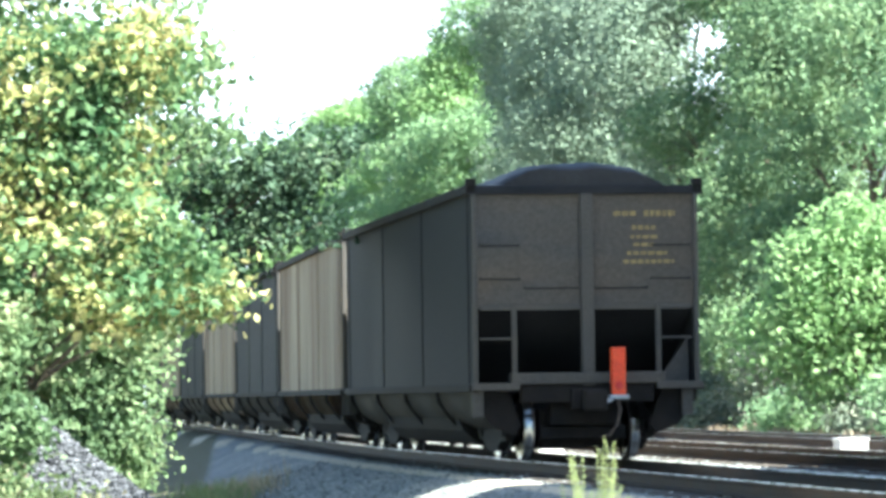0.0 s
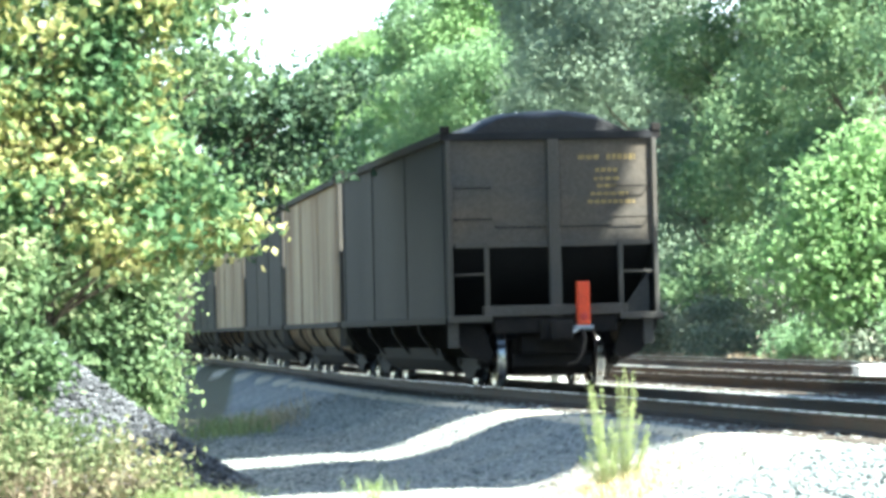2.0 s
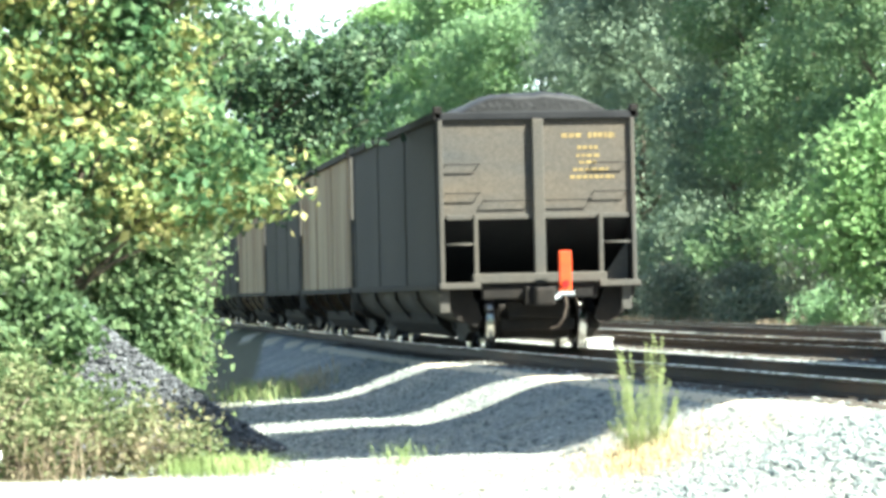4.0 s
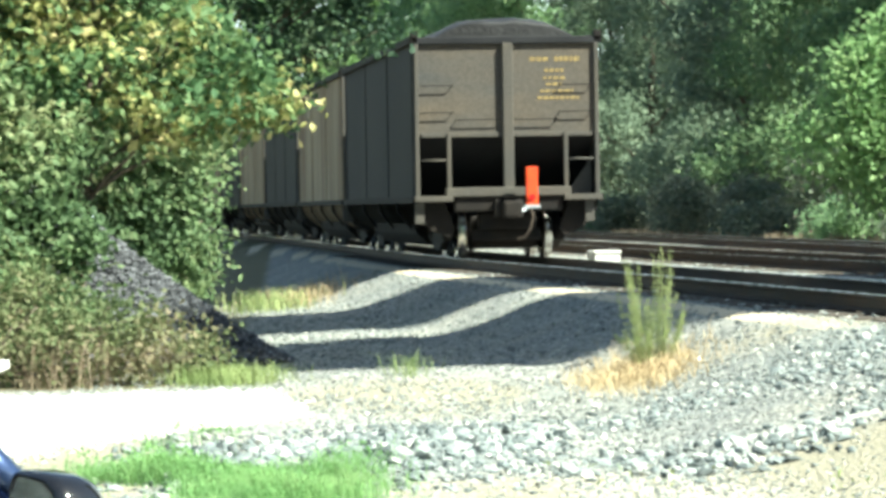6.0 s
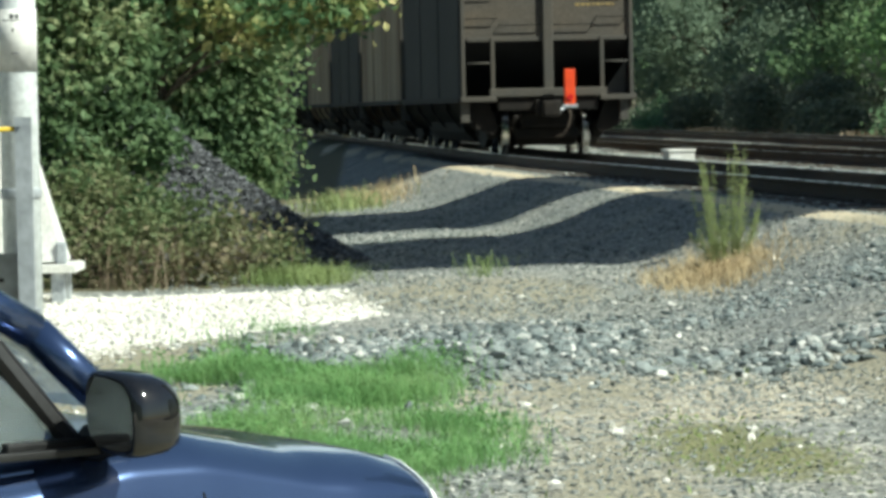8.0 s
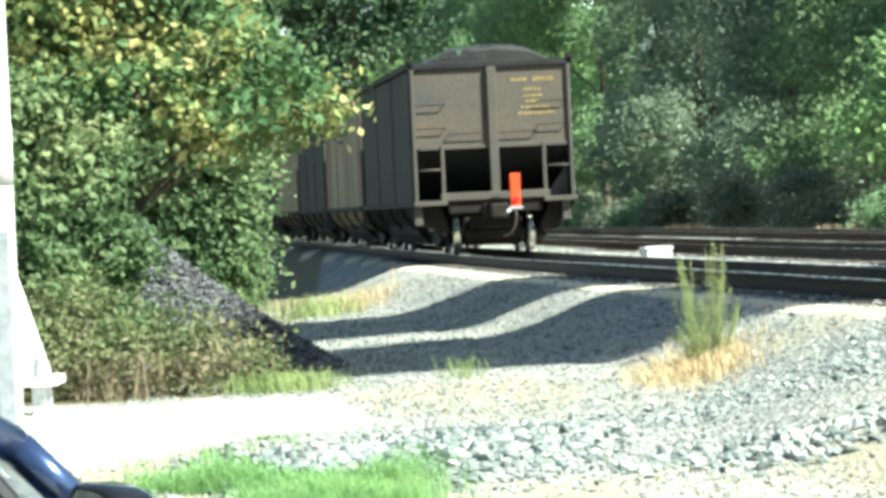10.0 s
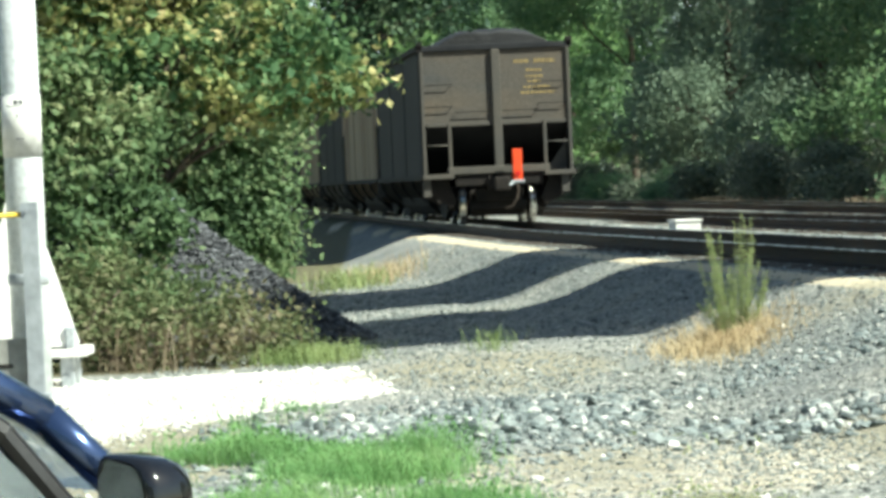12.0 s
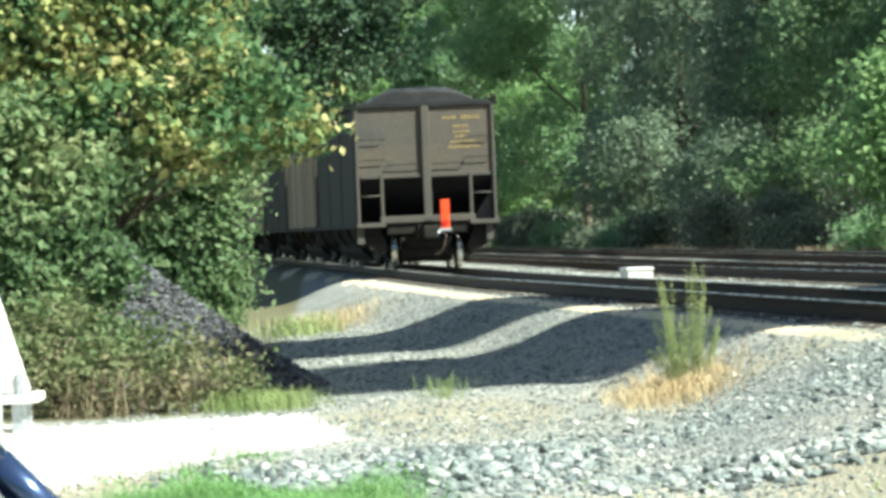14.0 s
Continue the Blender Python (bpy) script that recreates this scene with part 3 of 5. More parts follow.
WHEEL = mesh_of(wheel_bm(), "wheel", WHEELSTEEL)
TREAD_RING = mesh_of(lathe([(0.43, -0.068), (0.438, -0.055), (0.447, 0.04), (0.453, 0.052), (0.462, 0.06), (0.47, 0.066)], 40, "X"), "tread", TREAD)

black_car = gondola(BLACKPAINT, ENDPAINT, "black high-sided coal car heaped with coal, dusty grey end")
tan_car = gondola(TANPAINT, ENDPAINT, "dusty tan high-sided coal car heaped with coal")
cars = [black_car, tan_car]
for i in range(5):
    cars.append(copy_thing((black_car, tan_car)[i % 2], pose(0, 0, 0)))

# what the last car alone carries: lettering bars and the rear marker
rnd = random.Random(4)
for z, x0, x1, h in ((3.47, 0.86, 1.3, 0.085), (3.47, 0.42, 0.74, 0.07), (3.27, 0.68, 1.02, 0.06), (3.14, 0.66, 1.05, 0.05), (3.03, 0.7, 1.0, 0.05), (2.91, 0.6, 1.18, 0.05), (2.79, 0.55, 1.28, 0.055)):
    x = x0
    while x < x1:
        w = rnd.uniform(0.05, 0.1)
        part("lettering_bar", box(x, 0.054, z - h / 2, min(x + w, x1), 0.058, z + h / 2, 0), YELLOWMARK, black_car)
        x += w + 0.025
g = bmesh.new()
add_box(g, 0.26, -0.42, 0.92, 0.46, -0.3, 1.58, 0.02)
marker = part("rear_marker", g, ORANGE, black_car, "bright orange end-of-train marker")
part("lamp", rod((0.36, -0.44, 1.05), (0.36, -0.415, 1.05), 0.06), worn("red_lens", (0.6, 0.02, 0.02), (0.5, 0.02, 0.02), 0.2), marker)
g = bmesh.new()
add_box(g, 0.22, -0.44, 0.86, 0.5, -0.28, 0.92, 0.015)
add_rod(g, (0.3, -0.36, 0.88), (0.12, -0.5, 0.8), 0.03)
part("bracket", g, GALV, marker)
g = bmesh.new()
pts = [(0.34, -0.4, 0.86), (0.36, -0.46, 0.7), (0.3, -0.5, 0.5), (0.2, -0.5, 0.36), (0.08, -0.48, 0.33)]
for a, b in zip(pts, pts[1:]):
    add_rod(g, a, b, 0.022)
part("air_hose", g, WHEELSTEEL, marker)


# ---- leaves and stems ----
def leaf_mesh(name, centres, size, seed, out=None, spread=0.9, aspect=0.62, simple=False):
    """Many small pointed leaves, each a bent four-sided blade."""
    r = np.random.RandomState(seed)
    n = len(centres)
    nrm = r.normal(size=(n, 3)) * spread
    if out is not None:
        nrm += out
    nrm[:, 2] += 0.35
    nrm /= np.linalg.norm(nrm, axis=1)[:, None]
    a = np.cross(nrm, r.normal(size=(n, 3)))
    a /= np.linalg.norm(a, axis=1)[:, None]
    b = np.cross(nrm, a)
    s = (size * r.uniform(0.55, 1.3, n))[:, None]
    if simple:
        v = np.stack([centres - a * s + b * s * aspect, centres - a * s - b * s * aspect, centres + a * s], 1).reshape(-1, 3)
        return mesh_from(name, v.tolist(), np.arange(n * 3).reshape(-1, 3).tolist())
    bend = nrm * s * 0.16
    v = np.stack([centres - a * s, centres + b * s * aspect - bend, centres + a * s, centres - b * s * aspect - bend], 1).reshape(-1, 3)
    f = np.arange(n * 4).reshape(-1, 4)
    return mesh_from(name, v.tolist(), f.tolist())


def clump_points(lobes, count, seed, clump=0.35, per=14):
    """Leaf places: small twig clusters spread over the shells of the lobes (x, y, z, rx, ry, rz)."""
    r = np.random.RandomState(seed)
    lob = np.array(lobes, float)
    area = (lob[:, 3] * lob[:, 4] + lob[:, 4] * lob[:, 5] + lob[:, 3] * lob[:, 5])
    m = max(1, count // per)
    idx = r.choice(len(lob), m, p=area / area.sum())
    d = r.normal(size=(m, 3))
    d /= np.linalg.norm(d, axis=1)[:, None]
    rad = r.uniform(0.55, 1.06, m) ** 0.6
    c = lob[idx, :3] + d * lob[idx, 3:6] * rad[:, None]
    k = np.repeat(np.arange(m), per)
    off = r.normal(size=(m * per, 3)) * clump * r.uniform(0.5, 1.2, m)[k][:, None] * np.array([1, 1, 0.6])
    return c[k] + off, d[k]


def limb_bm(bm, a, b, r0, r1, rnd, steps=4, sway=0.12):
    a, b = Vector(a), Vector(b)
    length = (b - a).length
    pts = [a.lerp(b, i / steps) + Vector((rnd.uniform(-1, 1), rnd.uniform(-1, 1), rnd.uniform(-0.4, 0.4))) * (sway * length / steps if 0 < i < steps else 0) for i in range(steps + 1)]
    for i in range(steps):
        add_rod(bm, pts[i], pts[i + 1], r0 + (r1 - r0) * i / steps, r0 + (r1 - r0) * (i + 1) / steps, 7)


def tree(name, x, y, lobes, leaves, size, mat, seed, label, group, trunk=0.16, clump=0.35, per=14, category="tree", spread=0.9, foot=None, simple=False):
    """lobes in metres from the foot of the tree."""
    rnd = random.Random(seed)
    base = spot(x, y, 0, -0.05) if foot is None else pose(x, y, foot)
    t = thing(name, base, label, category, group)
    bm = bmesh.new()
    hi = max(l[2] for l in lobes)
    top = Vector((sum(l[0] for l in lobes) / len(lobes) * 0.6, sum(l[1] for l in lobes) / len(lobes) * 0.6, hi * 0.92))
    limb_bm(bm, (0, 0, -0.1), top, trunk, trunk * 0.25, rnd, 7, 0.08)
    part("trunk", bm, BARK, t)
    bm = bmesh.new()
    for l in lobes:
        start = top * min(0.85, max(0.12, (l[2] - 0.5 * l[5]) / max(hi, 0.1) * 0.75))
        limb_bm(bm, start, l[:3], trunk * 0.42, 0.012, rnd, 4)
        for _ in range(4):
            d = Vector((rnd.gauss(0, 1), rnd.gauss(0, 1), rnd.gauss(0, 0.7))).normalized()
            limb_bm(bm, Vector(start).lerp(Vector(l[:3]), 0.6), Vector(l[:3]) + Vector((d.x * l[3], d.y * l[4], d.z * l[5])) * 0.8, trunk * 0.15, 0.006, rnd, 2)
    tagged(part("branchwork", bm, BARK, t), kind="stuff")
    c, d = clump_points(lobes, leaves, seed, clump, per)
    keep = c[:, 2] > 0.03
    piece("crown", leaf_mesh("crown", c[keep], size, seed, d[keep] * 0.7, spread, simple=simple), mat, t)
    return t


def lobes_round(rnd, h, r, n, low=0.3, squash=1.0):
    """Lobes that fill a tree of height h and radius r."""
    out = []
    for i in range(n):
        f = low + (1 - low) * (i + rnd.random()) / n
        a = rnd.uniform(0, 6.28)
        w = r * math.sin(math.pi * min(0.97, 0.16 + 0.84 * (f - low) / (1 - low))) ** 0.7
        q = w * rnd.uniform(0.3, 0.85)
        s = r * rnd.uniform(0.3, 0.52)
        out.append((q * math.cos(a), q * math.sin(a), min(h - s * 0.7, f * h), s, s, s * rnd.uniform(0.6, 0.9) * squash))
    return out


# ---- trees beside the line on the left ----
tree("roadside_tree", -4.6, 47.5, [(-0.4, 0, 5.6, 2.3, 1.8, 1.8), (0.9, -0.5, 4.4, 1.6, 1.5, 1.3), (0.9, -0.3, 6.9, 2.1, 1.7, 1.6), (-1.9, 0, 4.2, 1.9, 1.5, 1.5), (-2.2, 0.2, 7.3, 2.2, 1.8, 1.8), (0.0, 0.4, 8.9, 2.5, 2.0, 1.5), (1.3, -1.0, 3.0, 1.1, 1.1, 1.0), (-3.6, 0, 3.0, 1.8, 1.5, 1.5), (-3.8, 0, 5.8, 2.0, 1.6, 1.6), (2.6, -0.3, 6.4, 0.8, 0.8, 0.5), (3.0, -0.3, 5.4, 0.6, 0.6, 0.35)],
     44000, 0.075, LEAF_GREEN, 11, "leafy green tree standing beside the stone pile", "trees by the line", 0.2, 0.3)
tree("maple_tree", -3.2, 36.6, [(0.1, -0.2, 3.3, 0.95, 0.7, 0.5), (1.1, -0.4, 2.95, 0.6, 0.6, 0.4), (-0.8, 0, 3.1, 0.8, 0.7, 0.5), (0.0, 0.1, 4.2, 0.8, 0.7, 0.5), (-1.0, 0.1, 4.3, 0.8, 0.7, 0.6), (0.9, 0.2, 4.5, 0.6, 0.6, 0.45), (0.2, 0.3, 5.3, 1.0, 0.8, 0.6), (1.3, 0.3, 5.6, 0.6, 0.6, 0.5), (-1.3, 0.3, 5.6, 1.0, 0.8, 0.7), (1.6, -0.3, 3.35, 0.42, 0.4, 0.26), (1.95, -0.2, 3.0, 0.42, 0.4, 0.26), (1.25, -0.4, 3.75, 0.4, 0.4, 0.26)],
     17000, 0.07, LEAF_YELLOW, 12, "maple with leaves turning yellow", "trees by the line", 0.07, 0.22, 12)
tree("dark_tree", -3.4, 58.0, [(2.5, 0, 5.5, 0.9, 0.9, 0.5), (3.4, 0, 6.1, 0.8, 0.8, 0.5), (1.5, 0, 5.9, 1.2, 1.0, 0.7), (0.2, 0, 4.4, 1.0, 1.0, 1.2), (0.5, 0, 6.8, 1.2, 1.1, 0.7), (3.1, 0, 4.9, 0.7, 0.8, 0.4), (2.2, 0, 4.5, 0.9, 0.8, 0.5), (1.1, 0, 3.8, 1.0, 0.9, 0.7), (-0.3, 0, 3.0, 1.1, 0.9, 0.8), (-0.9, 0, 5.6, 1.2, 1.0, 0.9)],
     13000, 0.08, LEAF_DARK, 13, "dark green tree overhanging the line", "trees by the line", 0.14, 0.26)
tree("vine_thicket", -4.6, 35.4, [(0.3, 0, 1.15, 0.8, 0.6, 0.55), (1.0, 0.3, 0.75, 0.6, 0.5, 0.4), (-0.9, 0, 1.4, 0.8, 0.6, 0.6), (0.6, 0.3, 2.0, 0.75, 0.5, 0.45), (-0.5, 0.3, 2.4, 0.8, 0.6, 0.5), (-1.9, 0, 1.4, 0.8, 0.6, 0.7), (1.3, 0.4, 1.5, 0.5, 0.45, 0.4), (-1.3, 0.2, 3.0, 0.8, 0.6, 0.6), (0.2, 0.4, 3.1, 0.6, 0.5, 0.4), (1.15, 0.5, 2.55, 0.5, 0.45, 0.35)],
     30000, 0.055, LEAF_VINE, 14, "thicket hung with green vines beside the stone pile", "trees by the line", 0.06, 0.17, 16, "shrub")
tree("bramble_bush", -4.0, 33.9, [(0.0, 0, 0.45, 0.8, 0.4, 0.4), (1.0, 0, 0.4, 0.7, 0.4, 0.35), (-1.0, 0, 0.5, 0.8, 0.4, 0.45), (1.8, 0.1, 0.35, 0.5, 0.4, 0.3), (0.6, 0.4, 0.85, 0.6, 0.4, 0.35), (1.55, 0.5, 0.7, 0.4, 0.35, 0.3), (-0.5, 0.4, 0.9, 0.7, 0.4, 0.35), (2.15, 0.4, 0.3, 0.35, 0.3, 0.28)],
     7500, 0.04, LEAF_BRAMBLE, 16, "brownish bramble bush at the foot of the thicket", "trees by the line", 0.025, 0.16, 12, "shrub")
tree("ivy_tree", -4.0, 43.6, [(0.4, 0, 2.6, 0.9, 0.6, 0.6), (-0.6, 0, 2.9, 0.9, 0.7, 0.7), (1.0, 0, 1.9, 0.7, 0.6, 0.5), (0.0, 0, 3.8, 0.9, 0.7, 0.6), (1.3, -0.3, 1.1, 0.55, 0.5, 0.5), (-1.5, 0, 3.3, 0.9, 0.7, 0.7), (1.1, 0, 3.0, 0.6, 0.5, 0.5)],
     17000, 0.062, LEAF_GREEN, 17, "ivy-hung green tree behind the stone pile", "trees by the line", 0.1, 0.2, 16)
tree("young_tree", -2.75, 43.5, [(0.1, 0, 1.9, 0.6, 0.6, 0.8), (0.3, 0, 3.0, 0.65, 0.6, 0.7), (-0.4, 0, 2.6, 0.8, 0.6, 0.9), (0.2, 0, 1.2, 0.5, 0.5, 0.5), (-0.6, 0, 3.8, 0.9, 0.7, 0.7)],
     8000, 0.06, LEAF_VINE, 15, "slender young tree growing behind the stone pile", "trees by the line", 0.06, 0.2)


# ---- woods beyond the tracks ----
def woods():
    """The edge of the woods runs along the outer track and closes the view where the line bends away."""
    rnd = random.Random(21)
    names = {"far_hazed_leaves": "tall green woodland tree", "middling_leaves": "tall deep green woodland tree", "hazed_grey_green_leaves": "tall woodland tree with distance haze in its grey-green leaf colour", "light_green_leaves": "light green woodland tree", "green_leaves": "dark green woodland tree"}
    spots = []
    for k, off, h, r, mat in ((60, 19.5, 12, 3.6, LEAF_FAR_HAZE), (68, 18.8, 14, 3.8, LEAF_MID), (76, 18.8, 15, 4.0, LEAF_MID), (85, 18.8, 17, 4.4, LEAF_MID), (90, 24, 18, 4.6, LEAF_MID),
                              (94, 18.5, 18, 4.6, LEAF_GREY_HAZE), (104, 18.8, 20, 5.0, LEAF_GREY_HAZE), (114, 18.5, 20, 5.0, LEAF_GREY_HAZE), (125, 18.5, 22, 5.4, LEAF_GREY_HAZE), (137, 17.5, 22, 5.4, LEAF_FAR_HAZE), (150, 17, 21, 5.2, LEAF_LIGHT), (164, 16, 21, 5.4, LEAF_FAR_HAZE), (180, 14.5, 20.5, 5.6, LEAF_LIGHT)):
        spots.append((*on_track(k, off), h, r, mat))
    for x, y, h, r, mat in ((-24, 196, 17, 6, LEAF_FAR_HAZE), (-15, 205, 18, 6, LEAF_LIGHT), (-7, 212, 16.5, 6, LEAF_FAR_HAZE), (1, 216, 20, 6, LEAF_LIGHT), (-20, 150, 15, 5, LEAF_FAR_HAZE)):
        spots.append((x, y, h, r, mat))
    for i, (x, y, h, r, mat) in enumerate(spots):
        tree("woodland_tree", x, y, lobes_round(rnd, h, r, 15, 0.1), int(1400 * h + 750 * r * r), 0.095 + 0.0004 * max(0, y - 80), mat, 100 + i, names[mat.name], "woods beyond the tracks", 0.2, 0.45, 16, foot=-0.4, simple=True)
    for i in range(15):
        x, y = on_track(58 + i * 9.5, 25 + rnd.uniform(0, 2))
        tree("understorey_shrub", x, y, lobes_round(rnd, 5.5, 3.8, 9, 0.1), 5200, 0.15, LEAF_DULL, 240 + i, "dull green understorey shrub in the woods", "understorey", 0.08, 0.5, 10, "shrub", foot=-0.35, simple=True)
    tree("bright_shrub", 13.2, 82.5, [(0, 0, 3.6, 1.9, 1.5, 1.4), (0.3, 0, 5.0, 1.3, 1.2, 1.0), (-1.5, 0, 2.6, 1.3, 1.2, 1.0), (1.6, 0, 3.0, 1.6, 1.3, 1.3), (0.2, 0, 1.8, 1.8, 1.4, 1.1), (-0.6, 0, 4.4, 1.1, 1.0, 0.9), (2.6, 0, 4.2, 1.5, 1.2, 1.2)],
         16000, 0.11, LEAF_LIGHT, 140, "bright green shrub at the edge of the woods", "woods beyond the tracks", 0.1, 0.35, 12, "shrub", foot=-0.3)
    for i in range(22):
        x, y = on_track(42 + i * 4.6 + rnd.uniform(-1, 1), 12.6 + rnd.uniform(0, 1.5))
        h = rnd.uniform(0.8, 2.6)
        tree("undergrowth_shrub", x, y, lobes_round(rnd, h, 1.5, 5, 0.15), 3200, 0.08, rnd.choice([LEAF_DULL, LEAF_DULL, LEAF_FAR_HAZE]), 160 + i, "low undergrowth shrub at the foot of the woods", "undergrowth", 0.05, 0.3, 10, "shrub", foot=-0.35, simple=True)


woods()


# ---- unseen trees added behind and beside the viewer to cut sky light ----
def sky_blocking_trees():
    rnd = random.Random(77)
    for i, (x, y, h) in enumerate(((-30, -14, 15), (-22, -20, 16), (-13, -24, 15), (-4, -26, 16), (5, -28, 15), (14, -40, 14), (-28, 2, 14), (-22, 14, 13), (-24, 26, 14), (38, 20, 14), (40, 34, 15), (36, 62, 15))):
        tree("sky_block_tree", x, y, lobes_round(rnd, h, 5.0, 11, 0.1), 3000, 0.45, LEAF_GREEN, 300 + i, "unseen broad green tree added to cut sky light", "trees round the clearing", 0.25, 0.7, 10, foot=-0.9)


sky_blocking_trees()


# ---- tall trees off to the right that shade the line ----
def shade_tree(y, seed, reach, tiers, low):
    rnd = random.Random(seed)
    lob = []
    for i in range(tiers):
        z = low + i * 1.12
        lob.append((rnd.uniform(-0.5, 0.5), rnd.uniform(-0.2, 0.2), z, 2.2, reach, 1.2))
    tree("shade_tree", 17.5, y, lob, 52000, 0.24, LEAF_DENSE, seed, "tall dense green tree standing beyond the outer track", "shade trees", 0.3, 0.22, 8, foot=-0.3, simple=True)


shade_tree(31.0, 201, 3.7, 18, 1.3)
shade_tree(41.1, 202, 3.0, 19, 2.5)


# ---- loose stones ----
_b = bmesh.new()
bmesh.ops.create_icosphere(_b, subdivisions=1, radius=1)
ICO_V = np.array([v.co[:] for v in _b.verts])
ICO_F = np.array([[v.index for v in f.verts] for f in _b.faces])
_b.free()


def rotations(r, n):
    q = r.normal(size=(n, 4))
    q /= np.linalg.norm(q, axis=1)[:, None]
    w, x, y, z = q.T
    return np.stack([np.stack([1 - 2 * (y * y + z * z), 2 * (x * y - z * w), 2 * (x * z + y * w)], 1), np.stack([2 * (x * y + z * w), 1 - 2 * (x * x + z * z), 2 * (y * z - x * w)], 1), np.stack([2 * (x * z - y * w), 2 * (y * z + x * w), 1 - 2 * (x * x + y * y)], 1)], 1)


OCT_V = np.array([(1, 0, 0), (0, 1, 0), (-1, 0, 0), (0, -1, 0), (0, 0, 1), (0, 0, -1)], float) * 1.15
OCT_F = np.array([(0, 1, 4), (1, 2, 4), (2, 3, 4), (3, 0, 4), (1, 0, 5), (2, 1, 5), (3, 2, 5), (0, 3, 5)])


def stone_mesh(name, xyz, size, seed, small=False):
    """Angular stones of the given radii at the given places."""
    r = np.random.RandomState(seed)
    n = len(xyz)
    base_v, base_f = (OCT_V, OCT_F) if small else (ICO_V, ICO_F)
    v = base_v[None] * r.uniform(0.6, 1.2, (n, len(base_v), 1)) * r.uniform(0.4, 1.25, (n, 1, 3))
    v = np.einsum("nij,nkj->nki", rotations(r, n), v) * size[:, None, None]
    v[:, :, 2] *= 0.65
    v += xyz[:, None, :]
    f = base_f[None] + (np.arange(n) * len(base_v))[:, None, None]
    return mesh_from(name, v.reshape(-1, 3).tolist(), f.reshape(-1, 3).tolist())


def scatter(n, seed, x0, x1, y0, y1, want, sink=0.3, size=(0.02, 0.05), power=2.0):
    """Places on the ground where want(x, y) lets a stone lie, with radii."""
    r = np.random.RandomState(seed)
    x, y = r.uniform(x0, x1, n), r.uniform(y0, y1, n)
    keep = r.uniform(size=n) < want(x, y)
    x, y = x[keep], y[keep]
    s = size[0] + (size[1] - size[0]) * r.uniform(size=len(x)) ** power
    return np.stack([x, y, height(x, y) + s * (0.5 - sink)], 1), s


def stuff(name, me, mat, label, category):
    me.materials.append(mat)
    return tagged(new(name, me), label, category, kind="stuff")


def ridge_at(x, y):
    a = np.exp(-((x + 0.2) / 1.3) ** 4 - ((y - 23.2 - 0.8 * (x + 0.2)) / 1.5) ** 2)
    b = 0.6 * np.exp(-((x - 2.2) / 0.9) ** 2 - ((y - 22.0) / 0.8) ** 2)
    c = 0.5 * np.exp(-((x + 1.3) / 0.5) ** 2 - ((y - 18.9) / 0.7) ** 2)
    return np.maximum.reduce([a, b, c])


def in_view(x, y):
    return (x / y > -0.19) & (x / y < 0.2)


p, s = scatter(75000, 1, -3.5, 6, 11.5, 30, lambda x, y: in_view(x, y) * (1 - 0.9 * lime_at(x, y)) * (1 - 0.85 * grass_at(x, y)) * (1 - 0.9 * shoulder(x, y)) * (0.2 + 0.8 * smooth(-0.3, 0.35, wave(x, y, 9))), size=(0.008, 0.028), power=3.0)
stuff("gravel", stone_mesh("gravel", p, s, 2, True), STONE, "loose grey and pale gravel on the ground", "gravel")
p, s = scatter(26000, 3, -3, 7, 28, 62, lambda x, y: in_view(x, y) * smooth(0.3, 0.8, left_of_rail(x, y)) * (1 - lime_at(x, y)) * (1 - 0.9 * shoulder(x, y)), size=(0.014, 0.036))
stuff("gravel", stone_mesh("gravel", p, s, 4, True), STONE, "grey track ballast on the embankment slope", "gravel")
p, s = scatter(18000, 5, -2.6, 3.2, 18, 27.5, lambda x, y: ridge_at(x, y), size=(0.02, 0.075))
stuff("rubble", stone_mesh("rubble", p, s, 6), BLUESTONE, "low ridge of broken blue-grey rock", "rubble")
p, s = scatter(15000, 7, -5.5, 0.5, 22, 34, lambda x, y: lime_at(x, y), size=(0.012, 0.04))
stuff("crushed_limestone", stone_mesh("crushed_limestone", p, s, 8, True), LIMESTONE, "bright white crushed limestone", "gravel")
p, s = scatter(9000, 9, 1.5, 14, 30, 90, lambda x, y: in_view(x, y) * (left_of_rail(x, y) < 0.6), size=(0.025, 0.05))
stuff("ballast", stone_mesh("ballast", p, s, 10, True), STONE, "grey ballast between the tracks", "gravel")

p, s = scatter(26000, 13, -1.5, 5.5, 19, 29, lambda x, y: in_view(x, y) * np.exp(-((y - 23.4 - 0.5 * x) / 2.6) ** 4) * smooth(-1.0, 0.2, x) * smooth(-0.5, 0.3, wave(x * 1.3, y * 0.6, 31)), size=(0.014, 0.055), power=2.5)
stuff("rubble", stone_mesh("rubble", p, s, 14), BLUESTONE, "band of scattered blue-grey broken rock", "rubble")
p, s = scatter(330, 15, -2.5, 5.5, 12.5, 31, lambda x, y: in_view(x, y) * (1 - grass_at(x, y)), size=(0.016, 0.05), power=2.2)
stuff("pale_stones", stone_mesh("pale_stones", p, s, 16), LIMESTONE, "pale limestone pieces strewn over the gravel", "stones")

ROCKS = []
for i in range(6):
    ROCKS.append(stone_mesh("rock", np.zeros((1, 3)), np.array([0.06]), 40 + i))
    ROCKS[-1].materials.append(BLUESTONE)
p, s = scatter(1200, 11, -2.4, 3.0, 18.5, 27, lambda x, y: ridge_at(x, y), size=(0.7, 1.6))
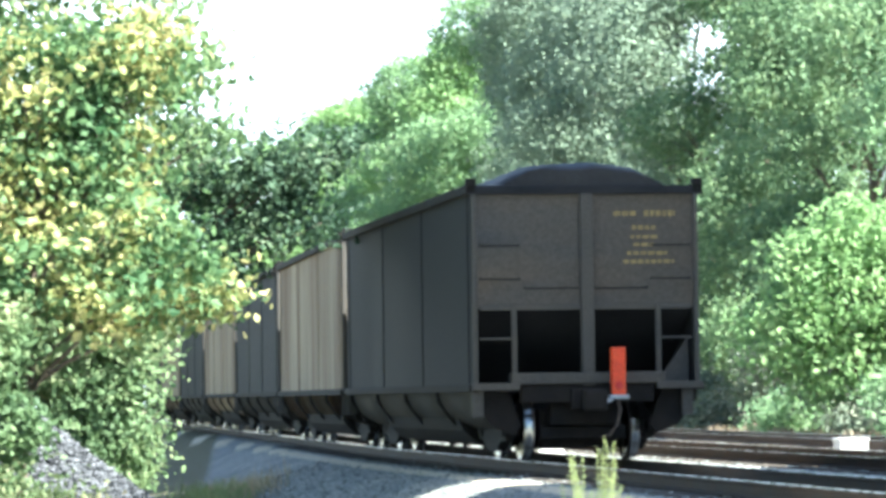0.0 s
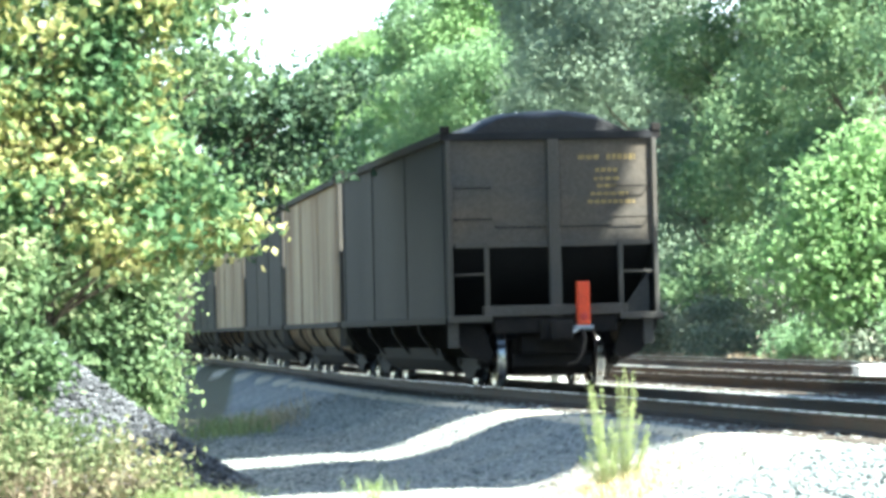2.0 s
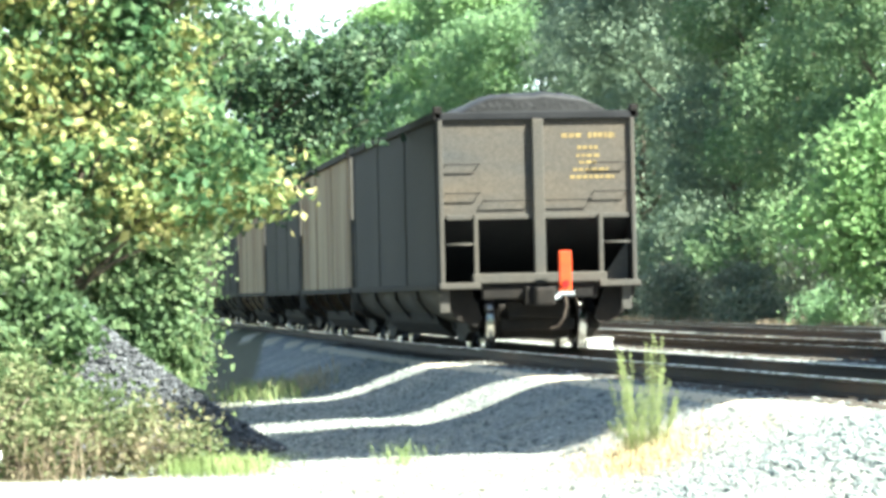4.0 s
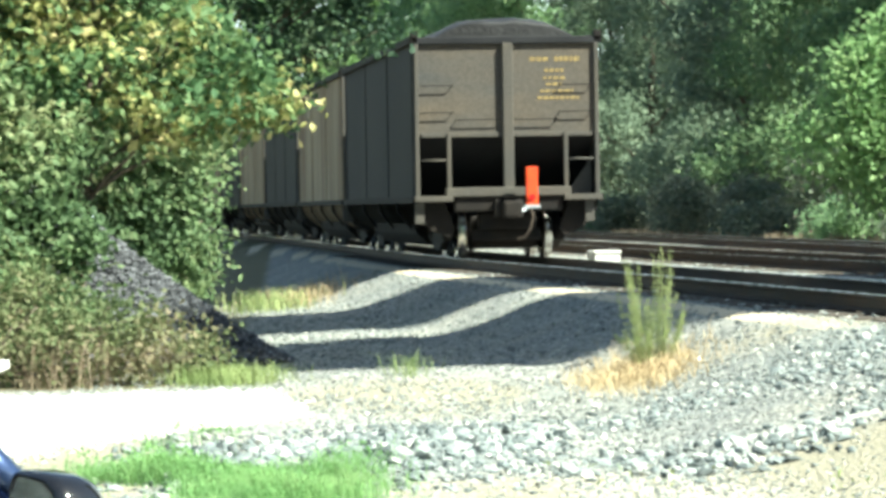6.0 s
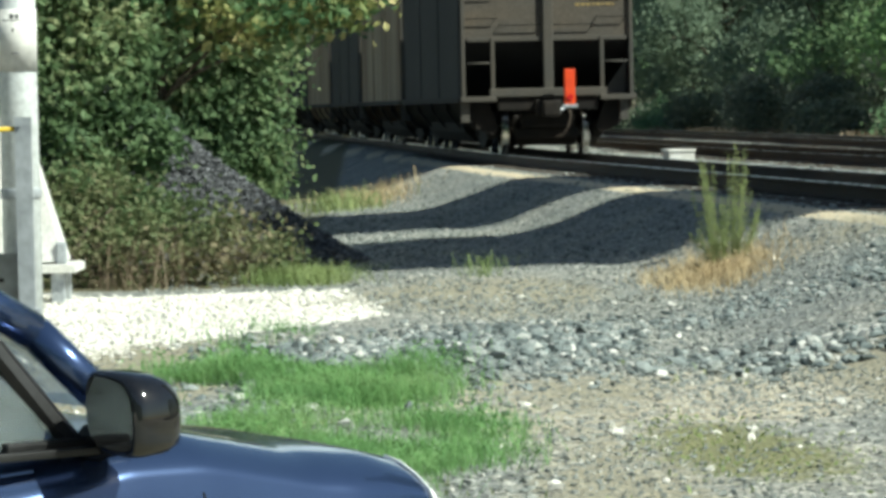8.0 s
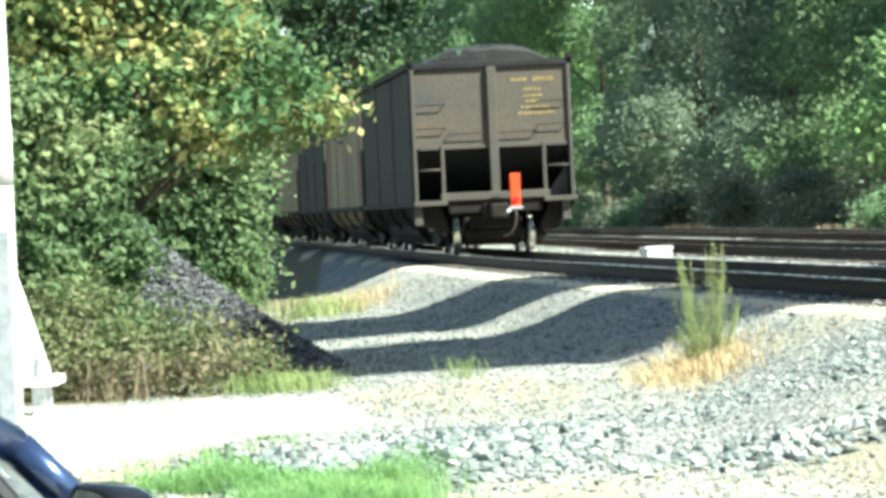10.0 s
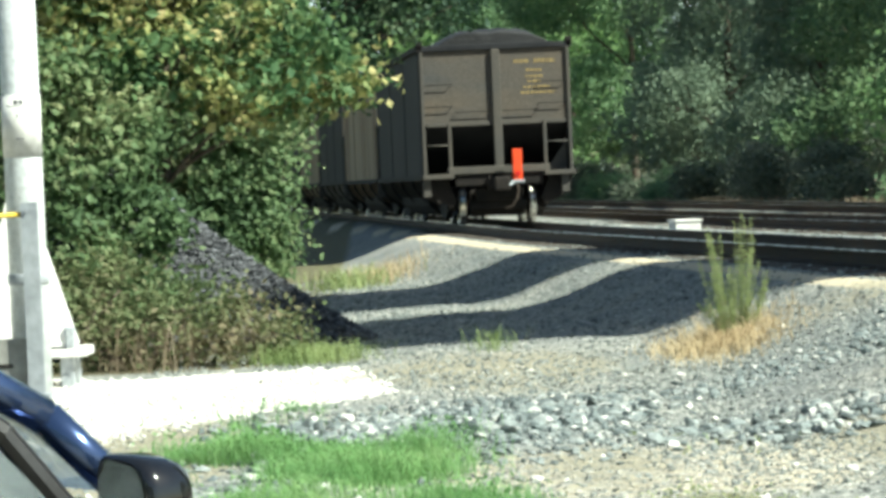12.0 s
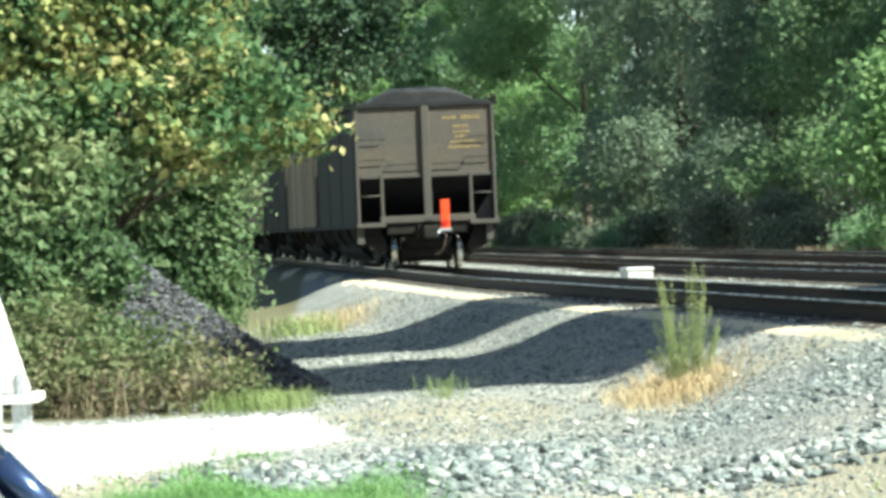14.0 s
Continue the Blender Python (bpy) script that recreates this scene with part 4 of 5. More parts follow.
for i in range(min(290, len(p))):
    rk = piece("rock", ROCKS[i % 6], None, ground)
    rk.matrix_basis = pose(p[i, 0], p[i, 1], float(height(p[i, 0], p[i, 1])) + 0.02, i * 37 % 360, i * 71 % 360, i * 113 % 360) @ Matrix.Diagonal((s[i], s[i], s[i], 1))


# ---- dark pile beside the line ----
def dark_pile():
    t = thing("stone_pile", pose(-4.3, 39.6, -0.9), "heap of dark crushed stone beside the thicket", "pile")
    def top(x, y):
        q = np.sqrt((x / 3.4) ** 2 + (y / 3.2) ** 2)
        return 2.5 * np.clip(1 - q, 0, 1) ** 1.12
    n = 70
    g = np.linspace(-3.7, 3.7, n)
    gx, gy = np.meshgrid(g, g)
    gz = top(gx, gy) + 0.05 * wave(gx * 2, gy * 2, 6) * (top(gx, gy) > 0.02) - 0.03
    v = np.stack([gx.ravel(), gy.ravel(), gz.ravel()], 1)
    i = (np.arange(n - 1)[:, None] * n + np.arange(n - 1)[None, :]).ravel()
    f = np.stack([i, i + 1, i + n + 1, i + n], 1)
    piece("mound", mesh_from("mound", v.tolist(), f.tolist(), True), worn("dark_stone_heap", (0.04, 0.043, 0.048), (0.085, 0.09, 0.098), 0.85, 0, 22, 2, bump=0.8), t)
    r = np.random.RandomState(31)
    x, y = r.uniform(-2.5, 3.6, 14000), r.uniform(-3.3, 1.2, 14000)
    keep = top(x, y) > 0.01
    x, y = x[keep], y[keep]
    s = r.uniform(0.02, 0.06, len(x))
    tagged(piece("loose_stone", stone_mesh("loose_stone", np.stack([x, y, top(x, y) + s * 0.2], 1), s, 32, True), COALSTONE, t), kind="stuff")


dark_pile()


# ---- grass and weeds ----
def blades(name, p, tall, seed, width=0.006, lean=0.35):
    """Bent grass blades, each in two pieces."""
    r = np.random.RandomState(seed)
    n = len(p)
    a = r.uniform(0, 6.28, n)
    d = np.stack([np.cos(a), np.sin(a), np.zeros(n)], 1)
    w = np.stack([-np.sin(a), np.cos(a), np.zeros(n)], 1) * width * r.uniform(0.7, 1.5, n)[:, None]
    h = (tall * r.uniform(0.45, 1.15, n))[:, None]
    l = r.uniform(0.1, 1, n)[:, None] * lean
    up = np.array([[0, 0, 1.0]])
    mid, tip = p + up * h * 0.6 + d * h * l * 0.35, p + up * h * (1 - 0.3 * l) + d * h * l
    v = np.stack([p - w, p + w, mid + w * 0.8, mid - w * 0.8, tip], 1).reshape(-1, 3)
    k = np.arange(n)[:, None] * 5
    f = [tuple(q) for q in (k + np.array([[0, 1, 2, 3]])).tolist()] + [tuple(q) for q in (k + np.array([[3, 2, 4]])).tolist()]
    return mesh_from(name, v.tolist(), f)


def grass(n, seed, x0, x1, y0, y1, want, tall, mat, label, width=0.006, lean=0.35):
    p, _ = scatter(n, seed, x0, x1, y0, y1, want, 0.5, (0.01, 0.01))
    return stuff("grass", blades("grass", p, tall, seed, width, lean), mat, label, "grass")


def spot_mask(cx, cy, rx, ry):
    return lambda x, y: np.exp(-((x - cx) / rx) ** 2 - ((y - cy) / ry) ** 2)


def tall_at(x, y):
    return 0.12 + 0.11 * smooth(-0.4, 0.5, wave(x * 5, y * 3, 41))


def fresh_grass():
    p, _ = scatter(210000, 51, -2.4, 0.9, 13.5, 26, grass_at, 0.5, (0.01, 0.01))
    stuff("grass", blades("grass", p, tall_at(p[:, 0], p[:, 1]), 51, 0.0021, 1.7), GRASS, "patch of fresh green grass in the gravel", "grass")
    r = np.random.RandomState(71)
    p, _ = scatter(60000, 72, -2.4, 1.1, 13.5, 26, lambda x, y: grass_at(x, y) * smooth(-0.1, 0.45, wave(x * 4, y * 2.4, 43)), 0.5, (0.01, 0.01))
    p[:, 2] += tall_at(p[:, 0], p[:, 1]) * r.uniform(0.2, 1.1, len(p))
    stuff("low_weeds", leaf_mesh("low_weeds", p, 0.022, 73, None, 1.0, 0.35), GRASS, "leafy green weeds mixed into the grass", "weeds")
    p, _ = scatter(7000, 74, -1.6, 4.5, 12, 21, lambda x, y: smooth(0.1, 0.55, wave(x * 1.1, y * 0.55, 37)) * smooth(20, 18, y), 0.5, (0.01, 0.01))
    p[:, 2] += r.uniform(0.0, 0.045, len(p))
    stuff("low_weeds", leaf_mesh("low_weeds", p, 0.018, 75, None, 1.0, 0.35), WEED, "flat olive weeds spread over the gravel", "weeds")


fresh_grass()
grass(24000, 52, 1.4, 3.6, 28, 35, spot_mask(2.45, 31.5, 0.4, 1.5), 0.17, DRYGRASS, "mound of dry straw-coloured grass", 0.003, 1.5)
grass(900, 53, -0.1, 0.8, 33, 36, spot_mask(0.36, 34.5, 0.16, 0.5), 0.3, WEED, "pale tuft of dry grass in the gravel", 0.003, 1.5)
grass(9000, 54, -2.6, -0.5, 32.5, 35.5, spot_mask(-1.5, 33.9, 0.42, 0.8), 0.24, WEED, "green grass at the foot of the thicket", 0.003, 1.7)
grass(9000, 55, -2.8, 1.0, 53, 66, spot_mask(-1.3, 59.5, 0.55, 1.8), 0.36, DRYGRASS, "pale dry grass below the embankment", 0.005, 1.6)
grass(7000, 56, -3.4, 0.6, 52, 64, spot_mask(-1.8, 57.5, 0.5, 2.0), 0.42, WEED, "rank weeds below the embankment", 0.006, 1.6)
grass(1700, 57, -5.5, -1.2, 33.0, 35.9, lambda x, y: 0.8 * smooth(-1.3, -1.9, x) * smooth(-0.3, 0.4, wave(x * 2, y * 2, 45)), 0.7, DEADSTEM, "dry brown stems at the edge of the thicket", 0.004, 2.0)
grass(3500, 58, -1.0, 4.5, 12, 22, lambda x, y: 0.7 * smooth(0.1, 0.6, wave(x * 1.7, y, 12)), 0.05, WEED, "sparse low weeds in the gravel", 0.006, 1.2)
grass(60000, 59, 0, 18, 52, 130, lambda x, y: smooth(-0.3, 0.3, wave(x * 0.6, y * 0.6, 18)) * (left_of_rail(x, y) < -12.4) * (left_of_rail(x, y) > -14.5), 0.35, DEADSTEM, "tall grass along the far edge of the yard", 0.02, 0.6)


def weed_plant(x, y, plumes, seed, label):
    """A feathery weed: upright plumes (dx, dy, height, width), each of several thin leafy stems."""
    r = np.random.RandomState(seed)
    t = thing("weed_plant", spot(x, y), label, "weed")
    for dx, dy, tall, wide, stems in plumes:
        for i in range(stems):
            a, q = r.uniform(0, 6.28), wide * r.uniform(0.1, 1)
            foot = np.array([dx * 0.5 + 0.3 * q * math.cos(a), dy + 0.3 * q * math.sin(a), -0.02])
            tip = np.array([dx + q * math.cos(a), dy + q * math.sin(a), tall * r.uniform(0.6, 1.05)])
            bm = bmesh.new()
            add_rod(bm, foot, foot * 0.4 + tip * 0.6, 0.005, 0.003, 5)
            add_rod(bm, foot * 0.4 + tip * 0.6, tip, 0.003, 0.001, 5)
            st = part("stem", bm, PLUME, t)
            f = r.uniform(0.1, 1, 110)[:, None] ** 0.8
            c = foot * (1 - f) + tip * f + r.normal(size=(110, 3)) * 0.036 * (1.25 - f)
            piece("foliage", leaf_mesh("foliage", c, 0.017, int(r.randint(9999)), None, 1.0, 0.22), PLUME, st)


weed_plant(2.62, 32.0, [(-0.2, 0, 1.0, 0.13, 9), (0.17, 0.1, 1.14, 0.16, 11), (-0.02, 0, 0.8, 0.16, 6), (0.28, 0, 0.68, 0.15, 6), (0.0, 0.1, 0.42, 0.36, 13)], 61, "tall feathery green weed standing in dry grass")


# ---- line-side box ----
def trackside_box(x, y, half, deep, label):
    t = thing("trackside_box", pose(x, y, -0.2, 0, 0, HEADING), label, "equipment box", "boxes between the tracks")
    part("body", box(-half, -deep, 0.02, half, deep, 0.2, 0.02), WHITEPAINT, t)
    part("lid", box(-half - 0.02, -deep - 0.02, 0.2, half + 0.02, deep + 0.02, 0.25, 0.015), WHITEPAINT, t)
    part("foot", box(-half + 0.04, -deep + 0.05, -0.04, half - 0.04, deep - 0.05, 0.02, 0.005), GALV, t)


trackside_box(4.3, 62.5, 0.24, 0.35, "low white metal box between the tracks")
trackside_box(9.97, 62.6, 0.27, 0.25, "wide low white metal box beside the outer track")


# ---- signal mast, post and white base ----
INK = worn("faded_print", (0.1, 0.1, 0.11), (0.2, 0.2, 0.21), 0.7, 0, 60, 8)


def signal_mast():
    x, y = -1.648, 13.0
    t = thing("signal_mast", spot(x, y), "pale aluminium signal mast with a white notice", "signal mast")
    z0 = float(height(x, y))
    part("pole", lathe([(0.074, -0.1), (0.074, 3.6)], 28), ALU, t)
    part("foot_flange", lathe([(0.16, 0.0), (0.16, 0.04), (0.09, 0.05), (0.085, 0.18)], 28), GALV, t)
    notice = part("notice", lathe([(0.0755, 1.09 - z0), (0.0765, 1.09 - z0), (0.0765, 1.33 - z0), (0.0755, 1.33 - z0)], 28), WHITEPAINT, t, "white wrap-round notice")
    for z, a0, a1, h in ((1.302, -104, -92, 0.008), (1.302, -88, -76, 0.008), (1.287, -130, -60, 0.0018), (1.25, -96, -92, 0.007), (1.16, -100, -78, 0.003)):
        bm = bmesh.new()
        q = [(0.0772 * math.cos(radians(a0 + (a1 - a0) * k / 6)), 0.0772 * math.sin(radians(a0 + (a1 - a0) * k / 6))) for k in range(7)]
        lo, hi = [bm.verts.new((u, v, z - h - z0)) for u, v in q], [bm.verts.new((u, v, z + h - z0)) for u, v in q]
        for k in range(6):
            bm.faces.new((lo[k], lo[k + 1], hi[k + 1], hi[k]))
        part("print_bar", bm, INK, notice)
    for z in (0.62, 2.1):
        part("band", lathe([(0.078, z - 0.02 - z0), (0.08, z - 0.015 - z0), (0.08, z + 0.015 - z0), (0.078, z + 0.02 - z0)], 28), GALV, t)


def steel_post():
    x, y = -1.6, 12.72
    z0 = float(height(x, y))
    t = thing("steel_post", spot(x, y), "galvanised channel post with clamp and yellow rod", "post")
    bm = bmesh.new()
    shape = ((-0.031, -0.004), (0.031, -0.004), (0.031, 0.03), (0.025, 0.03), (0.025, 0.003), (-0.025, 0.003), (-0.025, 0.03), (-0.031, 0.03))
    lo, hi = [bm.verts.new((u, v, -0.15)) for u, v in shape], [bm.verts.new((u, v, 0.915 - z0)) for u, v in shape]
    for k in range(8):
        bm.faces.new((lo[k], lo[(k + 1) % 8], hi[(k + 1) % 8], hi[k]))
    bm.faces.new(lo[::-1]), bm.faces.new(hi)
    part("channel", bm, GALV, t)
    part("clamp", box(-0.055, -0.022, 0.165 - z0, 0.05, 0.04, 0.19 - z0, 0.004), GALV, t)
    part("bolt", rod((-0.01, -0.006, 0.885 - z0), (-0.01, -0.016, 0.885 - z0), 0.009), GALV, t)
    part("yellow_rod", rod((-0.5, 0.012, 0.858 - z0), (-0.015, 0.012, 0.872 - z0), 0.0095), worn("yellow_paint", (0.75, 0.55, 0.04), (0.65, 0.45, 0.04), 0.5), t)
    panel = part("panel", box(-0.42, 0.036, -0.2 - z0, 0.0, 0.06, 0.4 - z0, 0.004), worn("grey_board", (0.36, 0.36, 0.33), (0.27, 0.27, 0.25), 0.8, 0, 20, 4), t, "weathered grey board")
    part("slot", box(-0.27, 0.031, 0.29 - z0, -0.09, 0.036, 0.305 - z0, 0.002), DARKSTEEL, panel)


def equipment_stand():
    t = thing("equipment_stand", spot(-4.02, 31.2), "white steel equipment base on a plate with short legs", "equipment base")
    bm = bmesh.new()
    lo = [bm.verts.new(v) for v in ((-0.48, -0.3, 0.38), (0.48, -0.3, 0.38), (0.48, 0.3, 0.38), (-0.48, 0.3, 0.38))]
    hi = [bm.verts.new(v) for v in ((-0.1, -0.08, 1.75), (0.1, -0.08, 1.75), (0.1, 0.08, 1.75), (-0.1, 0.08, 1.75))]
    bm.faces.new(lo[::-1]), bm.faces.new(hi)
    for k in range(4):
        bm.faces.new((lo[k], lo[(k + 1) % 4], hi[(k + 1) % 4], hi[k]))
    part("housing", bm, WHITEPAINT, t)
    part("plate", box(-0.6, -0.4, 0.28, 0.6, 0.4, 0.36, 0.01), WHITEPAINT, t)
    for sx in (-0.42, 0.42):
        for sy in (-0.26, 0.26):
            part("leg", box(sx - 0.06, sy - 0.06, -0.05, sx + 0.06, sy + 0.06, 0.3, 0.01), GALV, t)
    part("hinge_lug", box(0.41, -0.32, 0.36, 0.5, -0.2, 0.56, 0.02), GALV, t)


signal_mast()
steel_post()
equipment_stand()


# ---- parked car ----
def car_materials():
    m, nodes, links, b = material("blue_car_paint", 0.24, 0.7)
    b.inputs["Base Color"].default_value = (0.022, 0.045, 0.17, 1)
    b.inputs["Coat Weight"].default_value, b.inputs["Coat Roughness"].default_value = 1.0, 0.04
    n = noise_of(nodes, links, 3, 4)
    r = ramp(nodes, [(0.3, (0.042, 0.07, 0.165)), (0.7, (0.055, 0.09, 0.195))])
    links.new(n.outputs["Fac"], r.inputs[0])
    links.new(r.outputs[0], b.inputs["Base Color"])
    g, _, _, gb = material("car_glass", 0.02)
    gb.inputs["Base Color"].default_value = (0.55, 0.6, 0.58, 1)
    gb.inputs["Transmission Weight"].default_value = 0.9
    d = worn("black_plastic", (0.012, 0.012, 0.013), (0.022, 0.022, 0.023), 0.35, 0, 60, 5, bump=0.03)
    gloss = worn("gloss_black", (0.008, 0.008, 0.009), (0.014, 0.014, 0.015), 0.08, 0, 60, 5, bump=0.0, rough_spread=0.03, gloss=0.9)
    return m, g, d, gloss


def parked_car():
    paint, glass, trim, gloss_black = car_materials()
    # shade inside the arches is put into this near-black, and into the tyres
    well = worn("wheel_well_shade", (0.003, 0.003, 0.004), (0.006, 0.006, 0.007), 0.95, gloss=0.05)
    t = thing("parked_car", pose(-1.781, 8.326, -0.75, 0, 0, 38), "dark blue car parked on the gravel", "car")

    def line(x, pts):
        return float(np.interp(x, [p[0] for p in pts], [p[1] for p in pts]))

    top = [(-2.15, 0.62), (-2.05, 0.86), (-1.6, 0.95), (-0.6, 0.9), (0.3, 0.875), (0.62, 0.9), (0.84, 0.885), (1.19, 0.81), (1.44, 0.785), (1.57, 0.755), (1.66, 0.67), (1.78, 0.54), (1.9, 0.42), (1.96, 0.36)]
    wide = [(-2.15, 0.55), (-2.0, 0.76), (-1.4, 0.85), (0.6, 0.865), (1.3, 0.86), (1.55, 0.82), (1.75, 0.72), (1.88, 0.58), (1.96, 0.42)]
    under = [(-2.15, 0.35), (-1.9, 0.24), (1.7, 0.22), (1.96, 0.28)]
    xs = [v for v in np.arange(-2.15, 1.97, 0.035)] + [1.96]

    def section(x):
        z, w, u = line(x, top), line(x, wide), line(x, under)
        for ax in (1.36, -1.25):
            if abs(x - ax) < 0.3:
                u = max(u, 0.26 + math.sqrt(0.3 ** 2 - (x - ax) ** 2) * 0.98)
        c = z - 0.085 - 0.03 * smooth(0.9, 0.2, x)
        c = max(c, u + 0.02)
        m1 = u + (c - u) * 0.35
        pts = [(0.0, u), (w - 0.2, u), (w - 0.02, u), (w + 0.005, u + 0.012), (w + 0.008, m1), (w - 0.002, (m1 + c) / 2), (w - 0.012, c - 0.012), (w - 0.026, c + 0.012), (w - 0.085, c + (z - c) * 0.55), (w - 0.15, z - 0.012), (w - 0.22, z), (w * 0.5, z + 0.012), (0.0, z + 0.02)]
        return pts

    bm = bmesh.new()
    rings = []
    for x in xs:
        half = section(x)
        ring = [bm.verts.new((x, -y, z)) for y, z in half] + [bm.verts.new((x, y, z)) for y, z in half[-2:0:-1]]
        rings.append(ring)
    for p, q in zip(rings, rings[1:]):
        n = len(p)
        for k in range(n):
            f = bm.faces.new((p[k], q[k], q[(k + 1) % n], p[(k + 1) % n]))
            f.smooth = True
    bm.faces.new(rings[0][::-1]), bm.faces.new(rings[-1])
    bmesh.ops.recalc_face_normals(bm, faces=bm.faces)
    body = part("body", bm, paint, t)
    # seams
    for x, z0, z1 in ((0.84, 0.24, 0.745), (-0.25, 0.24, 0.84)):
        for s in (-1, 1):
            g = bmesh.new()
            q = [(x + 0.09 - 0.11 * k / 5, z0 + (z1 - z0) * k / 5) for k in range(6)]
            for (xa, za), (xb, zb) in zip(q, q[1:]):
                add_rod(g, (xa, s * (line(xa, wide) + 0.0), za), (xb, s * (line(xb, wide) - (0.0 if zb < 0.7 else 0.012)), zb), 0.0045, None, 6)
            part("door_seam", g, trim, body)
    # cabin
    rail = [(0.86, 0.66, 0.90), (0.64, 0.735, 0.955), (0.46, 0.68, 1.15), (0.18, 0.62, 1.33), (-0.1, 0.59, 1.40), (-0.7, 0.58, 1.42), (-1.2, 0.6, 1.32), (-1.75, 0.68, 0.97)]
    for s in (-1, 1):
        g = bmesh.new()
        for (xa, ya, za), (xb, yb, zb) in zip(rail[1:], rail[2:]):
            add_rod(g, (xa, s * ya, za), (xb, s * yb, zb), 0.045, 0.045, 10)
        for f in g.faces:
            f.smooth = True
        part("roof_pillar", g, paint, t)
        part("door_pillar", rod((-0.3, s * 0.76, 0.86), (-0.36, s * 0.6, 1.4), 0.035), trim, t)
        g = bmesh.new()
        for (xa, ya, za), (xb, yb, zb) in ((((0.50), 0.775, 0.875), (0.33, 0.70, 1.12)), ((0.33, 0.70, 1.12), (0.05, 0.625, 1.33))):
            add_rod(g, (xa, s * ya, za), (xb, s * yb, zb), 0.032, 0.03, 8)
        add_box(g, 0.3, s * 0.79 - 0.02, 0.86, 0.66, s * 0.79 + 0.02, 0.9, 0.008)
        part("window_frame", g, trim, t)
        bm = bmesh.new()
        lo = [(0.5, 0.79, 0.88), (-0.3, 0.79, 0.89), (-1.2, 0.77, 0.92)]
        hi = [(0.1, 0.63, 1.3), (-0.3, 0.6, 1.38), (-1.1, 0.61, 1.32)]
        a, b = [bm.verts.new((x, s * y, z)) for x, y, z in lo], [bm.verts.new((x, s * y, z)) for x, y, z in hi]
        for k in range(2):
            bm.faces.new((a[k], a[k + 1], b[k + 1], b[k]))
        bmesh.ops.solidify(bm, geom=bm.faces[:], thickness=0.004)
        part("side_window", bm, glass, t)
        part("waist_trim", box(-1.3, s * 0.845 - 0.012, 0.862, 0.55, s * 0.845 + 0.012, 0.882, 0.005), trim, t)
    bm = bmesh.new()
    ring = [[bm.verts.new((x - 0.05 * abs(u) + 0.06, u * y, z + 0.03 * (1 - abs(u)))) for u in (-1, -0.5, 0, 0.5, 1)] for x, y, z in rail[3:7]]
    for p, q in zip(ring, ring[1:]):
        for k in range(4):
            bm.faces.new((p[k], p[k + 1], q[k + 1], q[k])).smooth = True
    bmesh.ops.solidify(bm, geom=bm.faces[:], thickness=0.03)
    part("roof", bm, paint, t)
    for name, ra, rb in (("windscreen", rail[0], rail[3]), ("rear_window", rail[6], rail[7])):
        bm = bmesh.new()
        a = [bm.verts.new((ra[0] + 0.05 * (1 - u * u), u * ra[1], ra[2] + 0.01)) for u in (-1, -0.5, 0, 0.5, 1)]
        b = [bm.verts.new((rb[0] + 0.05 * (1 - u * u), u * rb[1], rb[2] + 0.01)) for u in (-1, -0.5, 0, 0.5, 1)]
        for k in range(4):
            bm.faces.new((a[k], a[k + 1], b[k + 1], b[k])).smooth = True
        bmesh.ops.solidify(bm, geom=bm.faces[:], thickness=0.004)
        part(name, bm, glass, t)
    for x in (-0.25, -1.15):
        for y in (-0.36, 0.36):
            part("seat_back", box(x - 0.08, y - 0.24, 0.9, x + 0.06, y + 0.24, 1.22, 0.05), trim, t)
    # mirrors
    for s in (-1, 1):
        bm = bmesh.new()
        rings = []
        for k, (dx, sc) in enumerate(((-0.075, 0.86), (-0.068, 0.97), (-0.04, 1.0), (0.02, 0.96), (0.06, 0.8), (0.085, 0.5), (0.092, 0.2))):
            rings.append([bm.verts.new((0.55 + dx, s * 0.985 + 0.118 * sc * math.copysign(abs(math.cos(a)) ** 0.6, math.cos(a)), 0.968 + 0.098 * sc * math.copysign(abs(math.sin(a)) ** 0.6, math.sin(a)) + 0.02 * math.cos(a) * -s)) for a in [2 * math.pi * j / 24 for j in range(24)]])
        for p, q in zip(rings, rings[1:]):
            for j in range(24):
                bm.faces.new((p[j], p[(j + 1) % 24], q[(j + 1) % 24], q[j])).smooth = True
        bm.faces.new(rings[-1]), bm.faces.new(rings[0][::-1])
        bmesh.ops.recalc_face_normals(bm, faces=bm.faces)
        mir = part("door_mirror", bm, gloss_black, t, "glossy black door mirror")
        g = bmesh.new()
        add_rod(g, (0.55, s * 0.9, 0.9), (0.56, s * 0.78, 0.885), 0.035, 0.05, 10)
        part("mirror_arm", g, trim, mir)
        bm = bmesh.new()
        pts = [(s * 0.985 + 0.1 * math.copysign(abs(math.cos(a)) ** 0.6, math.cos(a)), 0.968 + 0.082 * math.copysign(abs(math.sin(a)) ** 0.6, math.sin(a)) + 0.02 * math.cos(a) * -s) for a in [2 * math.pi * j / 24 for j in range(24)]]
        f = bm.faces.new([bm.verts.new((0.55 - 0.078, y, z)) for y, z in pts])
        silver, _, _, sb = material("mirror_glass", 0.03, 1.0)
        sb.inputs["Base Color"].default_value = (0.6, 0.61, 0.62, 1)
        bmesh.ops.solidify(bm, geom=bm.faces[:], thickness=0.003)
        part("mirror_glass", bm, silver, mir)
        # corner sail, headlamp, wheels
        part("corner_sail", prism([(0.66, 0.93), (0.48, 0.86), (0.66, 0.86)], s * 0.79 - 0.012, s * 0.79 + 0.012), trim, t)
        bm = bmesh.new()
        strip = []
